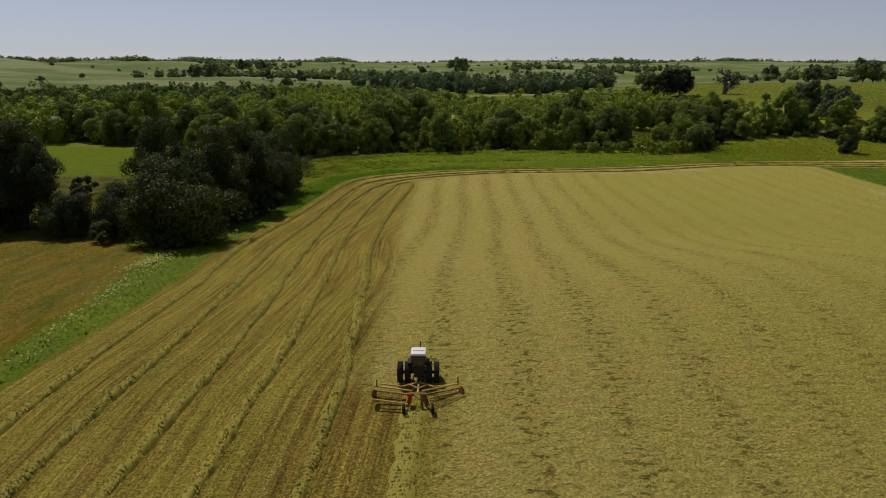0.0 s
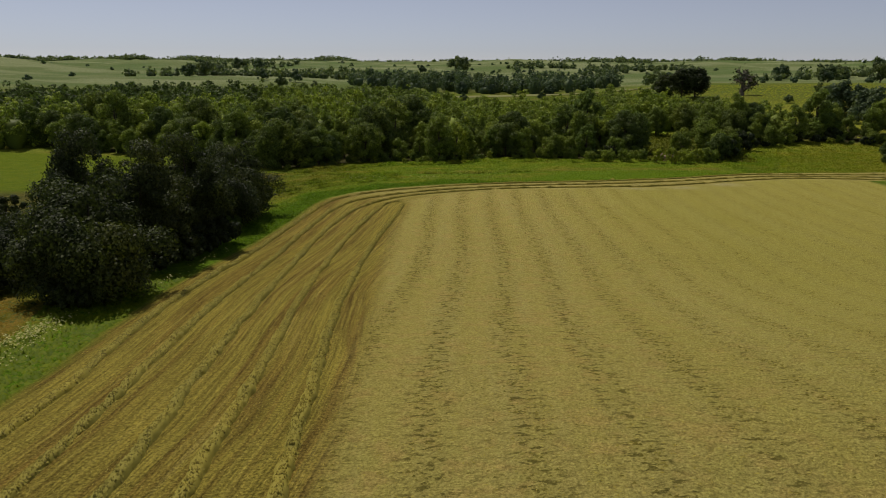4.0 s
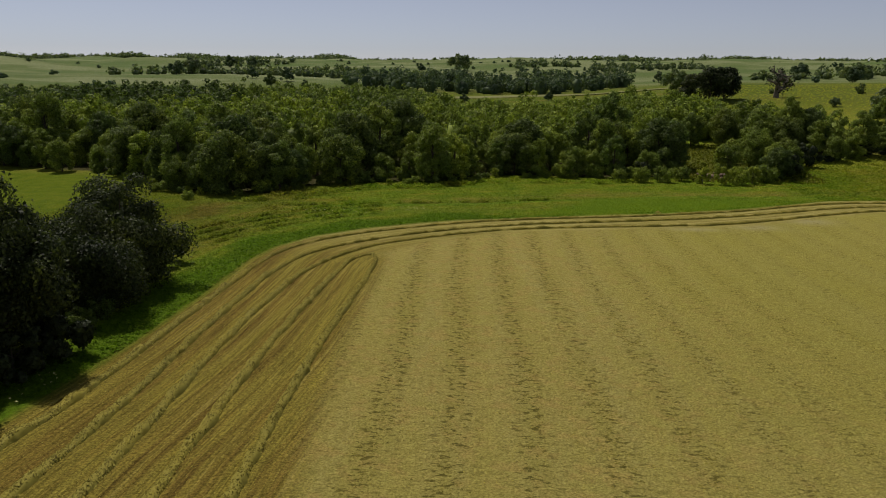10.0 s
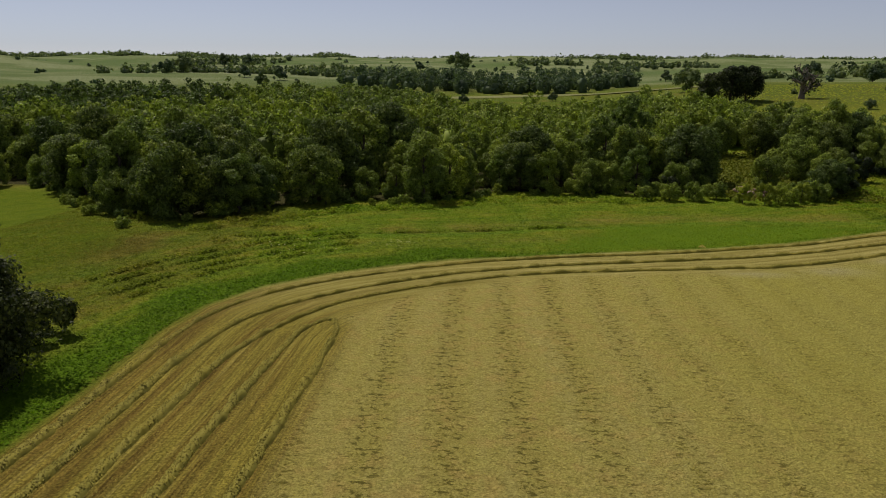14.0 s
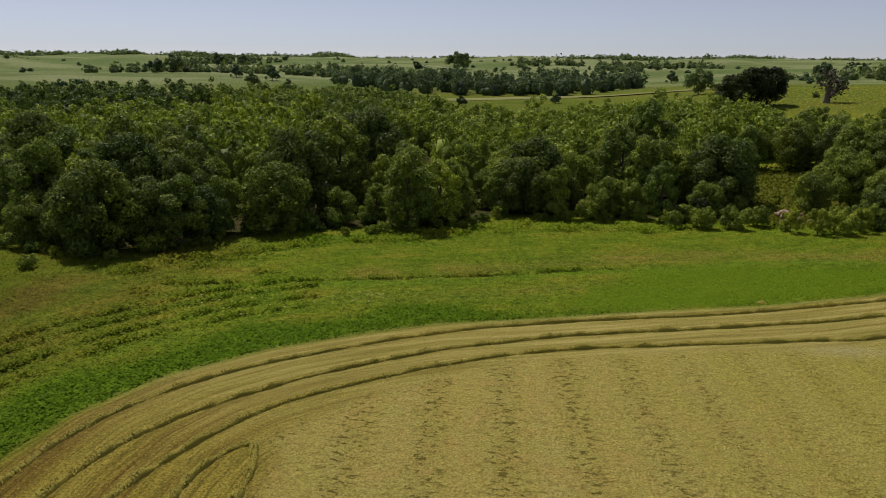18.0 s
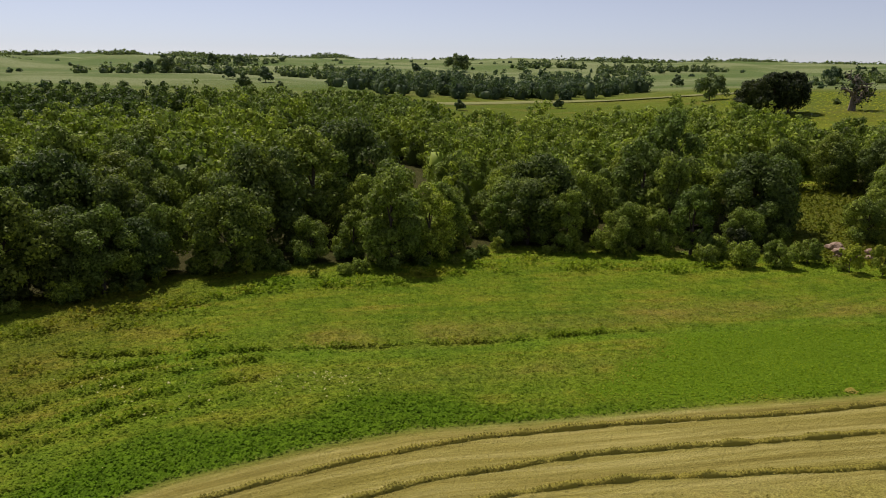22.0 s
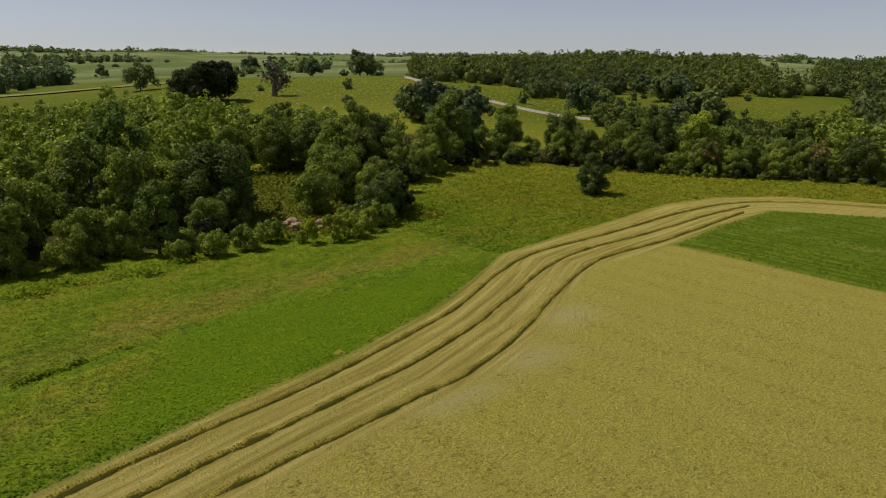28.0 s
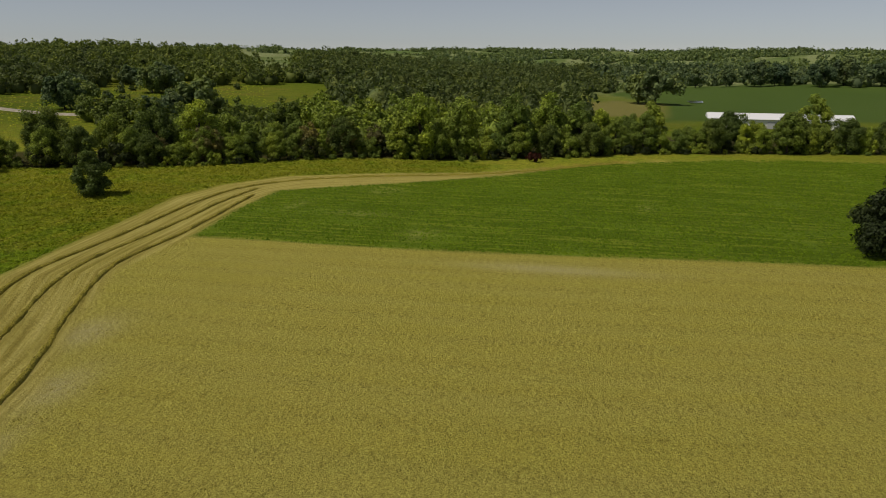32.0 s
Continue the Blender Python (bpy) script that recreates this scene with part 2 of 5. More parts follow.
# Outlines of the fields, in metres.
HAY = [(-25, -400), (-24.9, 38), (-23.8, 45), (-23.6, 53), (-24.6, 62), (-26.4, 72), (-28.2, 84), (-28.6, 93), (-27.6, 111), (-27.7, 123), (-28.3, 138), (-27.6, 144.5), (-24.4, 151.5),
       (-18.7, 157.3), (-12.4, 161.5), (-6.2, 164.8), (1, 166.8), (8, 169), (15, 171.2), (26, 174.3), (37.5, 179.2), (43, 182.4), (50, 187),
       (58.6, 192.8), (70.5, 195.7), (88, 199), (104, 202.4), (118, 201.5), (130, 195.5), (142.5, 177), (151, 160), (168, 143.4), (180, 131),
       (189, 105), (195, 70), (200, -400)]
SOY = [(80, 183), (97, 187), (115.5, 189.3), (130.3, 171.8), (149.5, 153.2), (172.8, 137), (190.6, 103.8), (197, 68), (205, 20), (95, 20), (84, 99), (80.4, 134), (79.4, 162)]
LUSH = [(4, 171), (8, 176.5), (14.4, 185.8), (27, 190.2), (41.3, 191.4), (57, 193.2), (43, 182.4), (26, 174.3), (15, 171.2)]
SWATH_GAP, SWATH_FIRST = 4.75, 1.7


def swath(x, y):
    """Across-row coordinate of the mown swaths, which bend slightly along the field."""
    return x + 0.11 * y - 0.00025 * y * y - 1.4 * np.exp(-((y - 105) / 25) ** 2)


RAKED = [(-31, -400), (-31, 150), (-20, 160), (0, 170), (40, 185), (60, 197), (100, 206), (160, 190), (190, 130), (150, 130), (118, 187), (80, 183), (64, 181.5),
         (47, 172.5), (37, 166), (15, 161), (1, 157.5), (-9, 150), (-14, 143), (-12.6, 141), (-11, 112), (-9.3, 98), (-6.5, 80), (-4.2, 62), (-2.4, 48), (-2, 39), (-1.6, 36.4), (3.2, 35.6), (3.6, -400)]
MEADOW_W = [(-170, 224), (-104, 213), (-88, 213), (-66, 188), (-54, 181), (-49, 165), (-53, 148), (-170, 142)]
SCRUB = [(-53, 84), (-170, 84), (-170, 143), (-53, 149), (-49, 130), (-47, 110)]
DRY_W = [(-28.5, -60), (-28, 45), (-28.4, 54), (-31, 64), (-33.5, 72), (-37, 81), (-48, 85.5), (-62, 86), (-120, 80), (-120, -60)]


def inside(poly, x, y):
    """How far inside an outline each place lies (metres, negative outside)."""
    p = np.array(poly, float)
    a, b = p, np.roll(p, -1, 0)
    best, hit = np.full(x.shape, 1e9), np.zeros(x.shape, bool)
    for (ax, ay), (bx, by) in zip(a, b):
        ex, ey = bx - ax, by - ay
        s = np.clip(((x - ax) * ex + (y - ay) * ey) / (ex * ex + ey * ey), 0, 1)
        best = np.minimum(best, np.hypot(x - ax - s * ex, y - ay - s * ey))
        cross = (ay > y) != (by > y)
        with np.errstate(divide="ignore", invalid="ignore"):
            hit ^= cross & (x < ax + (y - ay) * ex / (ey if ey else 1e-9))
    return np.where(hit, best, -best)


def spaced(dense0, dense1, step, lo, hi, growth=1.07):
    mid = list(np.arange(dense0, dense1 + 1e-6, step))
    for edge, sign, at in ((hi, 1, mid[-1]), (lo, -1, mid[0])):
        d, side = step, []
        while (edge - at) * sign > 0:
            d = min(d * growth, 60.0)
            at += sign * d
            side.append(at)
        mid = mid + side if sign > 0 else side[::-1] + mid
    return np.array(mid)


gx = spaced(-60, 130, 1.0, -3400, 4300)
gy = spaced(-5, 235, 1.0, -900, 4600)
GX, GY = np.meshgrid(gx, gy)
GZ = hz(GX, GY)
ground_me = fill_mesh("ground", np.stack([GX, GY, GZ], -1).reshape(-1, 3),
                      (np.arange(len(gy) - 1)[:, None, None] * len(gx) + np.arange(len(gx) - 1)[None, :, None] + np.array([0, 1, len(gx) + 1, len(gx)])).reshape(-1, 4))
smooth(ground_me)
ground = tagged(new("ground", ground_me), "rolling farmland of mown hay, meadow, pasture and woods floor", "ground", kind="structure")


def mask(name, poly, soft=1.0):
    at = ground_me.attributes.new(name, "FLOAT", "POINT")
    at.data.foreach_set("value", np.clip(inside(poly, GX, GY) / soft + 0.5, 0, 1).astype(np.float32).ravel())


for key, poly, soft in (("hay", HAY, 1.0), ("soy", SOY, 1.0), ("lush", LUSH, 5.0), ("raked", RAKED, 1.5), ("meadow_w", MEADOW_W, 7.0), ("scrub", SCRUB, 7.0), ("dry_w", DRY_W, 3.0)):
    mask(key, poly, soft)
swath_at = ground_me.attributes.new("swath", "FLOAT", "POINT")
swath_at.data.foreach_set("value", swath(GX, GY).astype(np.float32).ravel())
WOOD_N = [(-150, 236), (-104, 218), (-88, 218), (-66, 193), (-53, 188), (-44, 191), (-39, 199), (-34, 205), (-24, 206.5), (-15, 209.5), (-8, 214), (-3, 220), (4, 221), (15, 220), (26, 221.5), (37, 223), (42, 240), (45, 262), (56, 300), (60, 340), (-150, 360)]
WOOD_E = [(58, 228), (71, 239), (92, 249), (116, 248), (128, 232), (134, 223), (149, 209), (161, 195), (168, 174), (179, 154), (196, 129), (205, 99), (214, 67), (218, 20), (240, 20), (240, 120), (205, 180), (170, 225), (130, 262), (95, 285), (62, 285)]
mask("clearing", [(41, 221), (58, 226), (66, 240), (62, 264), (44, 264)], 4.0)
mask("wood_n", WOOD_N, 3.0)
mask("wood_e", WOOD_E, 3.0)
TAN = [(318, 150), (400, 165), (445, 142), (420, 114), (330, 116)]
mask("tan", TAN, 8.0)
FLATS = [(300, 118), (420, 112), (520, 150), (680, 120), (700, -200), (330, -160), (318, 60)]
mask("flats", FLATS, 6.0)
# Grows with distance; blends in the far pasture with its haze tint.
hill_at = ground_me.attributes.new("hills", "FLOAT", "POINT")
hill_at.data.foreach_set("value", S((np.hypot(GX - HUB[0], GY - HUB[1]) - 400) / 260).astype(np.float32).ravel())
TRACK = [(-34, 172), (-22, 175), (-12, 177.5), (-2, 180), (8, 184), (17, 187), (27, 191.5), (40, 194.5), (58, 197)]
PALE = [(46.8, 170.8, 3.5, 2.2), (37.3, 165.5, 3.5, 2.0), (28, 163, 4, 1.2), (74.5, 135, 1.6, 9), (117.5, 125, 3, 1.2), (125, 124.7, 1.5, 0.8), (88, 154, 3, 2.2), (100, 167, 2, 5), (104, 180, 4, 1.2), (122, 171, 4, 3)]
pale = np.zeros(GX.shape)
for px_, py_, sx_, sy_ in PALE:
    pale = np.maximum(pale, np.exp(-((GX - px_) / sx_) ** 2 - ((GY - py_) / sy_) ** 2))
pale_at = ground_me.attributes.new("pale", "FLOAT", "POINT")
pale_at.data.foreach_set("value", pale.astype(np.float32).ravel())
TRACK_X, TRACK_Y = np.array(TRACK, float).T


def zone(me, x, y):
    """Zones of the meadow, kept on a mesh: distance from the hay, mown track, seeding grass, rank fringe, north side."""
    from_hay = -inside(HAY, x, y)
    beyond = y - np.interp(x, TRACK_X, TRACK_Y)
    soft = S((x + 36) / 8) * S((64 - x) / 8)
    values = {"edge": from_hay, "track": np.exp(-((beyond - 0.3 * np.sin(x / 4)) / 1.1) ** 2) * soft,
              "seeding": (np.exp(-((beyond - 5.0 - 1.3 * np.sin(x / 9)) / 3.4) ** 2) + 0.5 * np.exp(-((beyond + 5.5) / 2.0) ** 2)) * S((x + 24) / 14) * S((78 - x) / 14),
              "fringe": S((2.2 + 5.3 * S((8 - x) / 16) + 1.2 * np.sin(x / 3 + y / 4) - from_hay) / 3.5) * S((60 - x) / 12) * (from_hay > -1),
              "withered": np.maximum(np.exp(-((x + 49) / 8) ** 2 - ((y - 168) / 11) ** 2), 0.45 * S((-26 - x) / 12)) * S((from_hay - 5) / 5), "north": S((y - 138) / 18), "coarse": S((x - 62) / 30)}
    for key, val in values.items():
        at = me.attributes.new(key, "FLOAT", "POINT")
        at.data.foreach_set("value", np.asarray(val, np.float32).ravel())


zone(ground_me, GX, GY)
far_at = ground_me.attributes.new("far", "FLOAT", "POINT")
far_at.data.foreach_set("value", S((np.hypot(GX - HUB[0], GY - HUB[1]) - 180) / 90).astype(np.float32).ravel())
def meadow_colour(nt):
    """Rough meadow: streaks along the hay's edge, browner seeding grass, rank green fringe, mown track."""
    def at(name):
        a = nt.nodes.new("ShaderNodeAttribute")
        a.attribute_name = name
        return a.outputs["Fac"]

    pos, xyz, way = place(nt), nt.nodes.new("ShaderNodeSeparateXYZ"), nt.nodes.new("ShaderNodeCombineXYZ")
    nt.links.new(pos, xyz.inputs[0])
    nt.links.new(sums(nt, "MULTIPLY", at("edge"), 0.55), way.inputs[0])
    nt.links.new(sums(nt, "MULTIPLY", sums(nt, "ADD", xyz.outputs[0], xyz.outputs[1]), 0.05), way.inputs[1])
    n_s, n_m, n_f = noise_tex(nt, way.outputs[0], 1.0, 5, 0.6), noise_tex(nt, pos, 0.16, 4, 0.6), noise_tex(nt, pos, 1.1, 6, 0.75)
    f = sums(nt, "ADD", sums(nt, "MULTIPLY", n_s, 0.55), sums(nt, "MULTIPLY", n_m, 0.45))
    c = ramp(nt, f, [(0.36, (0.125, 0.215, 0.011)), (0.50, (0.20, 0.275, 0.017)), (0.60, (0.27, 0.285, 0.026)), (0.72, (0.315, 0.265, 0.046))])
    c = mix(nt, sums(nt, "MULTIPLY", at("seeding"), ramp(nt, n_m, [(0.36, (0.15, 0.15, 0.15)), (0.6, (0.65, 0.65, 0.65))])), c, (0.28, 0.24, 0.05))
    c = mix(nt, sums(nt, "MULTIPLY", at("coarse"), ramp(nt, n_m, [(0.3, (0.35, 0.35, 0.35)), (0.6, (1, 1, 1))])), c, (0.26, 0.268, 0.026))
    c = mix(nt, sums(nt, "MULTIPLY", at("withered"), ramp(nt, n_m, [(0.3, (0.5, 0.5, 0.5)), (0.55, (1, 1, 1))])), c, (0.165, 0.135, 0.022))
    c = mix(nt, sums(nt, "MULTIPLY", at("fringe"), 0.9), c, (0.105, 0.198, 0.006))
    c = mix(nt, sums(nt, "MULTIPLY", at("track"), 0.6), c, (0.13, 0.24, 0.010))
    n_g = noise_tex(nt, pos, 4.5, 4, 0.7)
    c = mix(nt, 0.45, c, ramp(nt, n_g, [(0.38, (0.5, 0.52, 0.5)), (0.5, (1, 1, 1)), (0.62, (1.4, 1.35, 1.3))]), "MULTIPLY")
    return mix(nt, 0.6, c, ramp(nt, n_f, [(0.36, (0.42, 0.45, 0.42)), (0.5, (1, 1, 1)), (0.64, (1.45, 1.38, 1.35))]), "MULTIPLY")


WEED, nt, b = material("meadow_grass", 0.8)
tone_weed = mix(nt, 0.7, meadow_colour(nt), ramp(nt, nt.nodes.new("ShaderNodeNewGeometry").outputs["Random Per Island"], [(0.0, (0.88, 0.9, 0.88)), (1.0, (1.16, 1.13, 1.16))]), "MULTIPLY")
nt.links.new(tone_weed, b.inputs["Base Color"])
tr = nt.nodes.new("ShaderNodeBsdfTranslucent")
nt.links.new(mix(nt, 1.0, tone_weed, (1.3, 1.4, 0.7), "MULTIPLY"), tr.inputs["Color"])
sh = node(nt, "ShaderNodeMixShader", Fac=0.35)
nt.links.new(b.outputs[0], sh.inputs[1])
nt.links.new(tr.outputs[0], sh.inputs[2])
nt.links.new(sh.outputs[0], nt.nodes["Material Output"].inputs[0])
m_ground, nt, b = material("fields", 0.95)


def attr(name):
    a = nt.nodes.new("ShaderNodeAttribute")
    a.attribute_name = name
    return a.outputs["Fac"]


pos = place(nt)
rows = nt.nodes.new("ShaderNodeCombineXYZ")
split = nt.nodes.new("ShaderNodeSeparateXYZ")
nt.links.new(pos, split.inputs[0])
nt.links.new(attr("edge"), rows.inputs[0])
nt.links.new(sums(nt, "MULTIPLY", sums(nt, "ADD", split.outputs[0], split.outputs[1]), 0.025), rows.inputs[1])
crease = nt.nodes.new("ShaderNodeCombineXYZ")
nt.links.new(sums(nt, "MULTIPLY", attr("swath"), 0.75), crease.inputs[0])
nt.links.new(split.outputs[1], crease.inputs[1])
n_fine, n_mid, n_big = noise_tex(nt, pos, 2.6, 6, 0.7), noise_tex(nt, pos, 0.35, 5, 0.6), noise_tex(nt, pos, 0.045, 4, 0.6)
n_tiny = noise_tex(nt, pos, 7.0, 4, 0.7)
n_streak, n_clump = noise_tex(nt, rows.outputs[0], 1.5, 5, 0.65), noise_tex(nt, crease.outputs[0], 1.7, 5, 0.75)
phase = sums(nt, "MULTIPLY", sums(nt, "SUBTRACT", attr("swath"), SWATH_FIRST), 6.2832 / SWATH_GAP)
wob = sums(nt, "MULTIPLY", sums(nt, "SUBTRACT", n_mid, 0.5), 2.2)
band = sums(nt, "MULTIPLY", sums(nt, "ADD", sums(nt, "COSINE", sums(nt, "ADD", phase, wob), 0.0), 1.0), 0.5)
fade = nt.nodes.new("ShaderNodeMapRange")
for key, value in (("From Min", 14.0), ("From Max", 40.0), ("To Min", 0.75), ("To Max", 0.45)):
    fade.inputs[key].default_value = value
nt.links.new(attr("swath"), fade.inputs[0])
band = sums(nt, "MULTIPLY", band, fade.outputs[0])
# Mown hay lying in swaths: fluffy straw, greener and browner patches, darker creased lines between the swaths.
dash = nt.nodes.new("ShaderNodeCombineXYZ")
nt.links.new(sums(nt, "MULTIPLY", attr("swath"), 0.95), dash.inputs[0])
nt.links.new(sums(nt, "MULTIPLY", split.outputs[1], 1.7), dash.inputs[1])
n_dash = noise_tex(nt, dash.outputs[0], 1.5, 4, 0.65)
stripe = nt.nodes.new("ShaderNodeCombineXYZ")
nt.links.new(sums(nt, "MULTIPLY", attr("swath"), 0.33), stripe.inputs[0])
nt.links.new(sums(nt, "MULTIPLY", split.outputs[1], 0.02), stripe.inputs[1])
hay = ramp(nt, n_clump, [(0.33, (0.17, 0.146, 0.026)), (0.45, (0.28, 0.24, 0.045)), (0.56, (0.345, 0.298, 0.065)), (0.70, (0.46, 0.40, 0.11))])
hay = mix(nt, ramp(nt, n_big, [(0.42, (0, 0, 0)), (0.6, (0.5, 0.5, 0.5))]), hay, (0.365, 0.295, 0.072))
hay = mix(nt, ramp(nt, noise_tex(nt, place(nt, (1, 1, 1), 0.9), 0.06, 4, 0.6), [(0.48, (0, 0, 0)), (0.62, (0.5, 0.5, 0.5))]), hay, (0.29, 0.275, 0.038))
hay = mix(nt, ramp(nt, noise_tex(nt, stripe.outputs[0], 1.0, 3, 0.55), [(0.42, (0, 0, 0)), (0.62, (0.55, 0.55, 0.55))]), hay, (0.36, 0.325, 0.115))
hay = mix(nt, sums(nt, "SUBTRACT", 1.12, fade.outputs[0]), hay, (0.355, 0.345, 0.036))
hay = mix(nt, sums(nt, "MULTIPLY", ramp(nt, noise_tex(nt, place(nt, (1, 1, 1), 0.4), 0.55, 4, 0.65), [(0.5, (0, 0, 0)), (0.62, (1, 1, 1))]), sums(nt, "MULTIPLY", sums(nt, "SUBTRACT", fade.outputs[0], 0.45), 2.6)), hay, (0.39, 0.285, 0.06))
hay = mix(nt, ramp(nt, noise_tex(nt, place(nt, (1, 1, 1), 1.3), 0.5, 4, 0.65), [(0.5, (0, 0, 0)), (0.62, (0.55, 0.55, 0.55))]), hay, (0.33, 0.325, 0.048))
hay = mix(nt, sums(nt, "MULTIPLY", fade.outputs[0], 0.48), hay, (0.60, 0.49, 0.13))
hay = mix(nt, 0.7, hay, ramp(nt, n_tiny, [(0.36, (0.52, 0.5, 0.48)), (0.5, (1, 1, 1)), (0.64, (1.42, 1.42, 1.5))]), "MULTIPLY")
hay = mix(nt, sums(nt, "MULTIPLY", sums(nt, "POWER", band, 2.0), 0.22), hay, (0.17, 0.155, 0.02))
dark_dash = sums(nt, "MULTIPLY", ramp(nt, n_dash, [(0.535, (0, 0, 0)), (0.60, (1, 1, 1))]), sums(nt, "ADD", sums(nt, "MULTIPLY", sums(nt, "POWER", band, 2.0), 1.5), 0.26))
hay = mix(nt, sums(nt, "MULTIPLY", sums(nt, "MINIMUM", dark_dash, 0.85), sums(nt, "ADD", fade.outputs[0], 0.2)), hay, (0.105, 0.090, 0.012))
hay = mix(nt, sums(nt, "MULTIPLY", attr("pale"), n_fine), hay, (0.50, 0.44, 0.22))
# Stubble where the hay has been raked together: long streaks.
n_thin = noise_tex(nt, rows.outputs[0], 4.5, 4, 0.7)
n_wide = noise_tex(nt, rows.outputs[0], 0.5, 3, 0.5)
stub = ramp(nt, n_streak, [(0.34, (0.15, 0.112, 0.022)), (0.46, (0.225, 0.178, 0.034)), (0.54, (0.26, 0.225, 0.038)), (0.66, (0.36, 0.315, 0.072))])
stub = mix(nt, ramp(nt, n_wide, [(0.46, (0, 0, 0)), (0.56, (0.7, 0.7, 0.7))]), stub, (0.295, 0.275, 0.045))
stub = mix(nt, 0.8, stub, ramp(nt, n_thin, [(0.38, (0.6, 0.57, 0.55)), (0.5, (1, 1, 1)), (0.62, (1.35, 1.3, 1.3))]), "MULTIPLY")
stub = mix(nt, 0.75, stub, ramp(nt, n_tiny, [(0.38, (0.45, 0.42, 0.4)), (0.5, (1, 1, 1)), (0.62, (1.6, 1.55, 1.5))]), "MULTIPLY")
stub = mix(nt, 1.0, stub, (1.0, 0.96, 0.97), "MULTIPLY")
stub = mix(nt, sums(nt, "MULTIPLY", attr("north"), 0.74), stub, ramp(nt, n_streak, [(0.36, (0.28, 0.25, 0.055)), (0.5, (0.41, 0.37, 0.10)), (0.64, (0.54, 0.48, 0.165))]))
stub = mix(nt, 1.0, stub, (1.03, 1.0, 0.93), "MULTIPLY")
hay = mix(nt, 1.0, hay, (0.99, 0.985, 1.06), "MULTIPLY")
# Rough meadow, lush grass, crop, pasture.
mead = meadow_colour(nt)
lush = mix(nt, n_fine, (0.085, 0.18, 0.004), (0.19, 0.30, 0.008))
drill = nt.nodes.new("ShaderNodeCombineXYZ")
nt.links.new(sums(nt, "MULTIPLY", split.outputs[0], 0.8), drill.inputs[0])
nt.links.new(sums(nt, "MULTIPLY", split.outputs[1], 0.05), drill.inputs[1])
n_drill = noise_tex(nt, drill.outputs[0], 1.0, 4, 0.6)
soy = mix(nt, n_clump, (0.058, 0.102, 0.004), (0.115, 0.18, 0.008))
soy = mix(nt, ramp(nt, n_drill, [(0.48, (0, 0, 0)), (0.60, (1, 1, 1))]), soy, (0.18, 0.235, 0.018))
soy = mix(nt, ramp(nt, noise_tex(nt, place(nt, (1, 1, 1), 0.5), 0.09, 4, 0.65), [(0.5, (0, 0, 0)), (0.64, (0.7, 0.7, 0.7))]), soy, (0.155, 0.235, 0.018))
soy = mix(nt, sums(nt, "MULTIPLY", attr("pale"), n_mid), soy, (0.30, 0.33, 0.07))
n_hill, n_field = noise_tex(nt, pos, 0.011, 4, 0.55), noise_tex(nt, place(nt, (0.35, 1, 1)), 0.012, 3, 0.5)
slope = ramp(nt, n_hill, [(0.3, (0.105, 0.155, 0.010)), (0.5, (0.14, 0.185, 0.014)), (0.7, (0.18, 0.20, 0.022))])
slope = mix(nt, 1.0, slope, (0.86, 0.86, 0.86), "MULTIPLY")
slope = mix(nt, ramp(nt, noise_tex(nt, pos, 0.05, 5, 0.65), [(0.5, (0, 0, 0)), (0.66, (0.6, 0.6, 0.6))]), slope, (0.20, 0.165, 0.03))
slope = mix(nt, ramp(nt, noise_tex(nt, pos, 0.22, 5, 0.7), [(0.48, (0, 0, 0)), (0.66, (0.7, 0.7, 0.7))]), slope, (0.085, 0.11, 0.010))
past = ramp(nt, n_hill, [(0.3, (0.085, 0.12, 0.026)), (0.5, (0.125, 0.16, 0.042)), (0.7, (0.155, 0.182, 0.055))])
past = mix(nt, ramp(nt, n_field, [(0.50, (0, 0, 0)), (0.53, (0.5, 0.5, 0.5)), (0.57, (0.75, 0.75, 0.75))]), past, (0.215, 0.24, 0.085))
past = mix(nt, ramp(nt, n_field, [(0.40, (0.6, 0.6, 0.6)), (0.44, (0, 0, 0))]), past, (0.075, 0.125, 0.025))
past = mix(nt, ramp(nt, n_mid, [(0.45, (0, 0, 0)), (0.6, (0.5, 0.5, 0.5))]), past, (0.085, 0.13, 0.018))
# Distance haze is put into the colour: far pasture turns paler and bluer.
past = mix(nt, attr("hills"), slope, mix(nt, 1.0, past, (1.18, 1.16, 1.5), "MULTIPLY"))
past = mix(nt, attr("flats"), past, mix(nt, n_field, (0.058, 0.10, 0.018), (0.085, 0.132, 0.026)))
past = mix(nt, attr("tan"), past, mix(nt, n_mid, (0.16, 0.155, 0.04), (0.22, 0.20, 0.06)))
lane = nt.nodes.new("ShaderNodeCombineXYZ")
nt.links.new(sums(nt, "MULTIPLY", split.outputs[0], 0.9), lane.inputs[0])
nt.links.new(sums(nt, "ADD", sums(nt, "MULTIPLY", split.outputs[1], 0.16), sums(nt, "MULTIPLY", split.outputs[0], 0.5)), lane.inputs[1])
n_lane = noise_tex(nt, lane.outputs[0], 0.7, 5, 0.65)
dry = ramp(nt, n_mid, [(0.3, (0.11, 0.135, 0.012)), (0.5, (0.165, 0.165, 0.018)), (0.65, (0.20, 0.155, 0.025))])
dry = mix(nt, ramp(nt, n_lane, [(0.48, (0, 0, 0)), (0.60, (0.9, 0.9, 0.9))]), dry, (0.29, 0.225, 0.07))
dry = mix(nt, 0.5, dry, ramp(nt, n_fine, [(0.36, (0.5, 0.55, 0.5)), (0.5, (1, 1, 1)), (0.64, (1.4, 1.35, 1.3))]), "MULTIPLY")
dry = mix(nt, 1.0, dry, (0.95, 0.80, 0.35), "MULTIPLY")
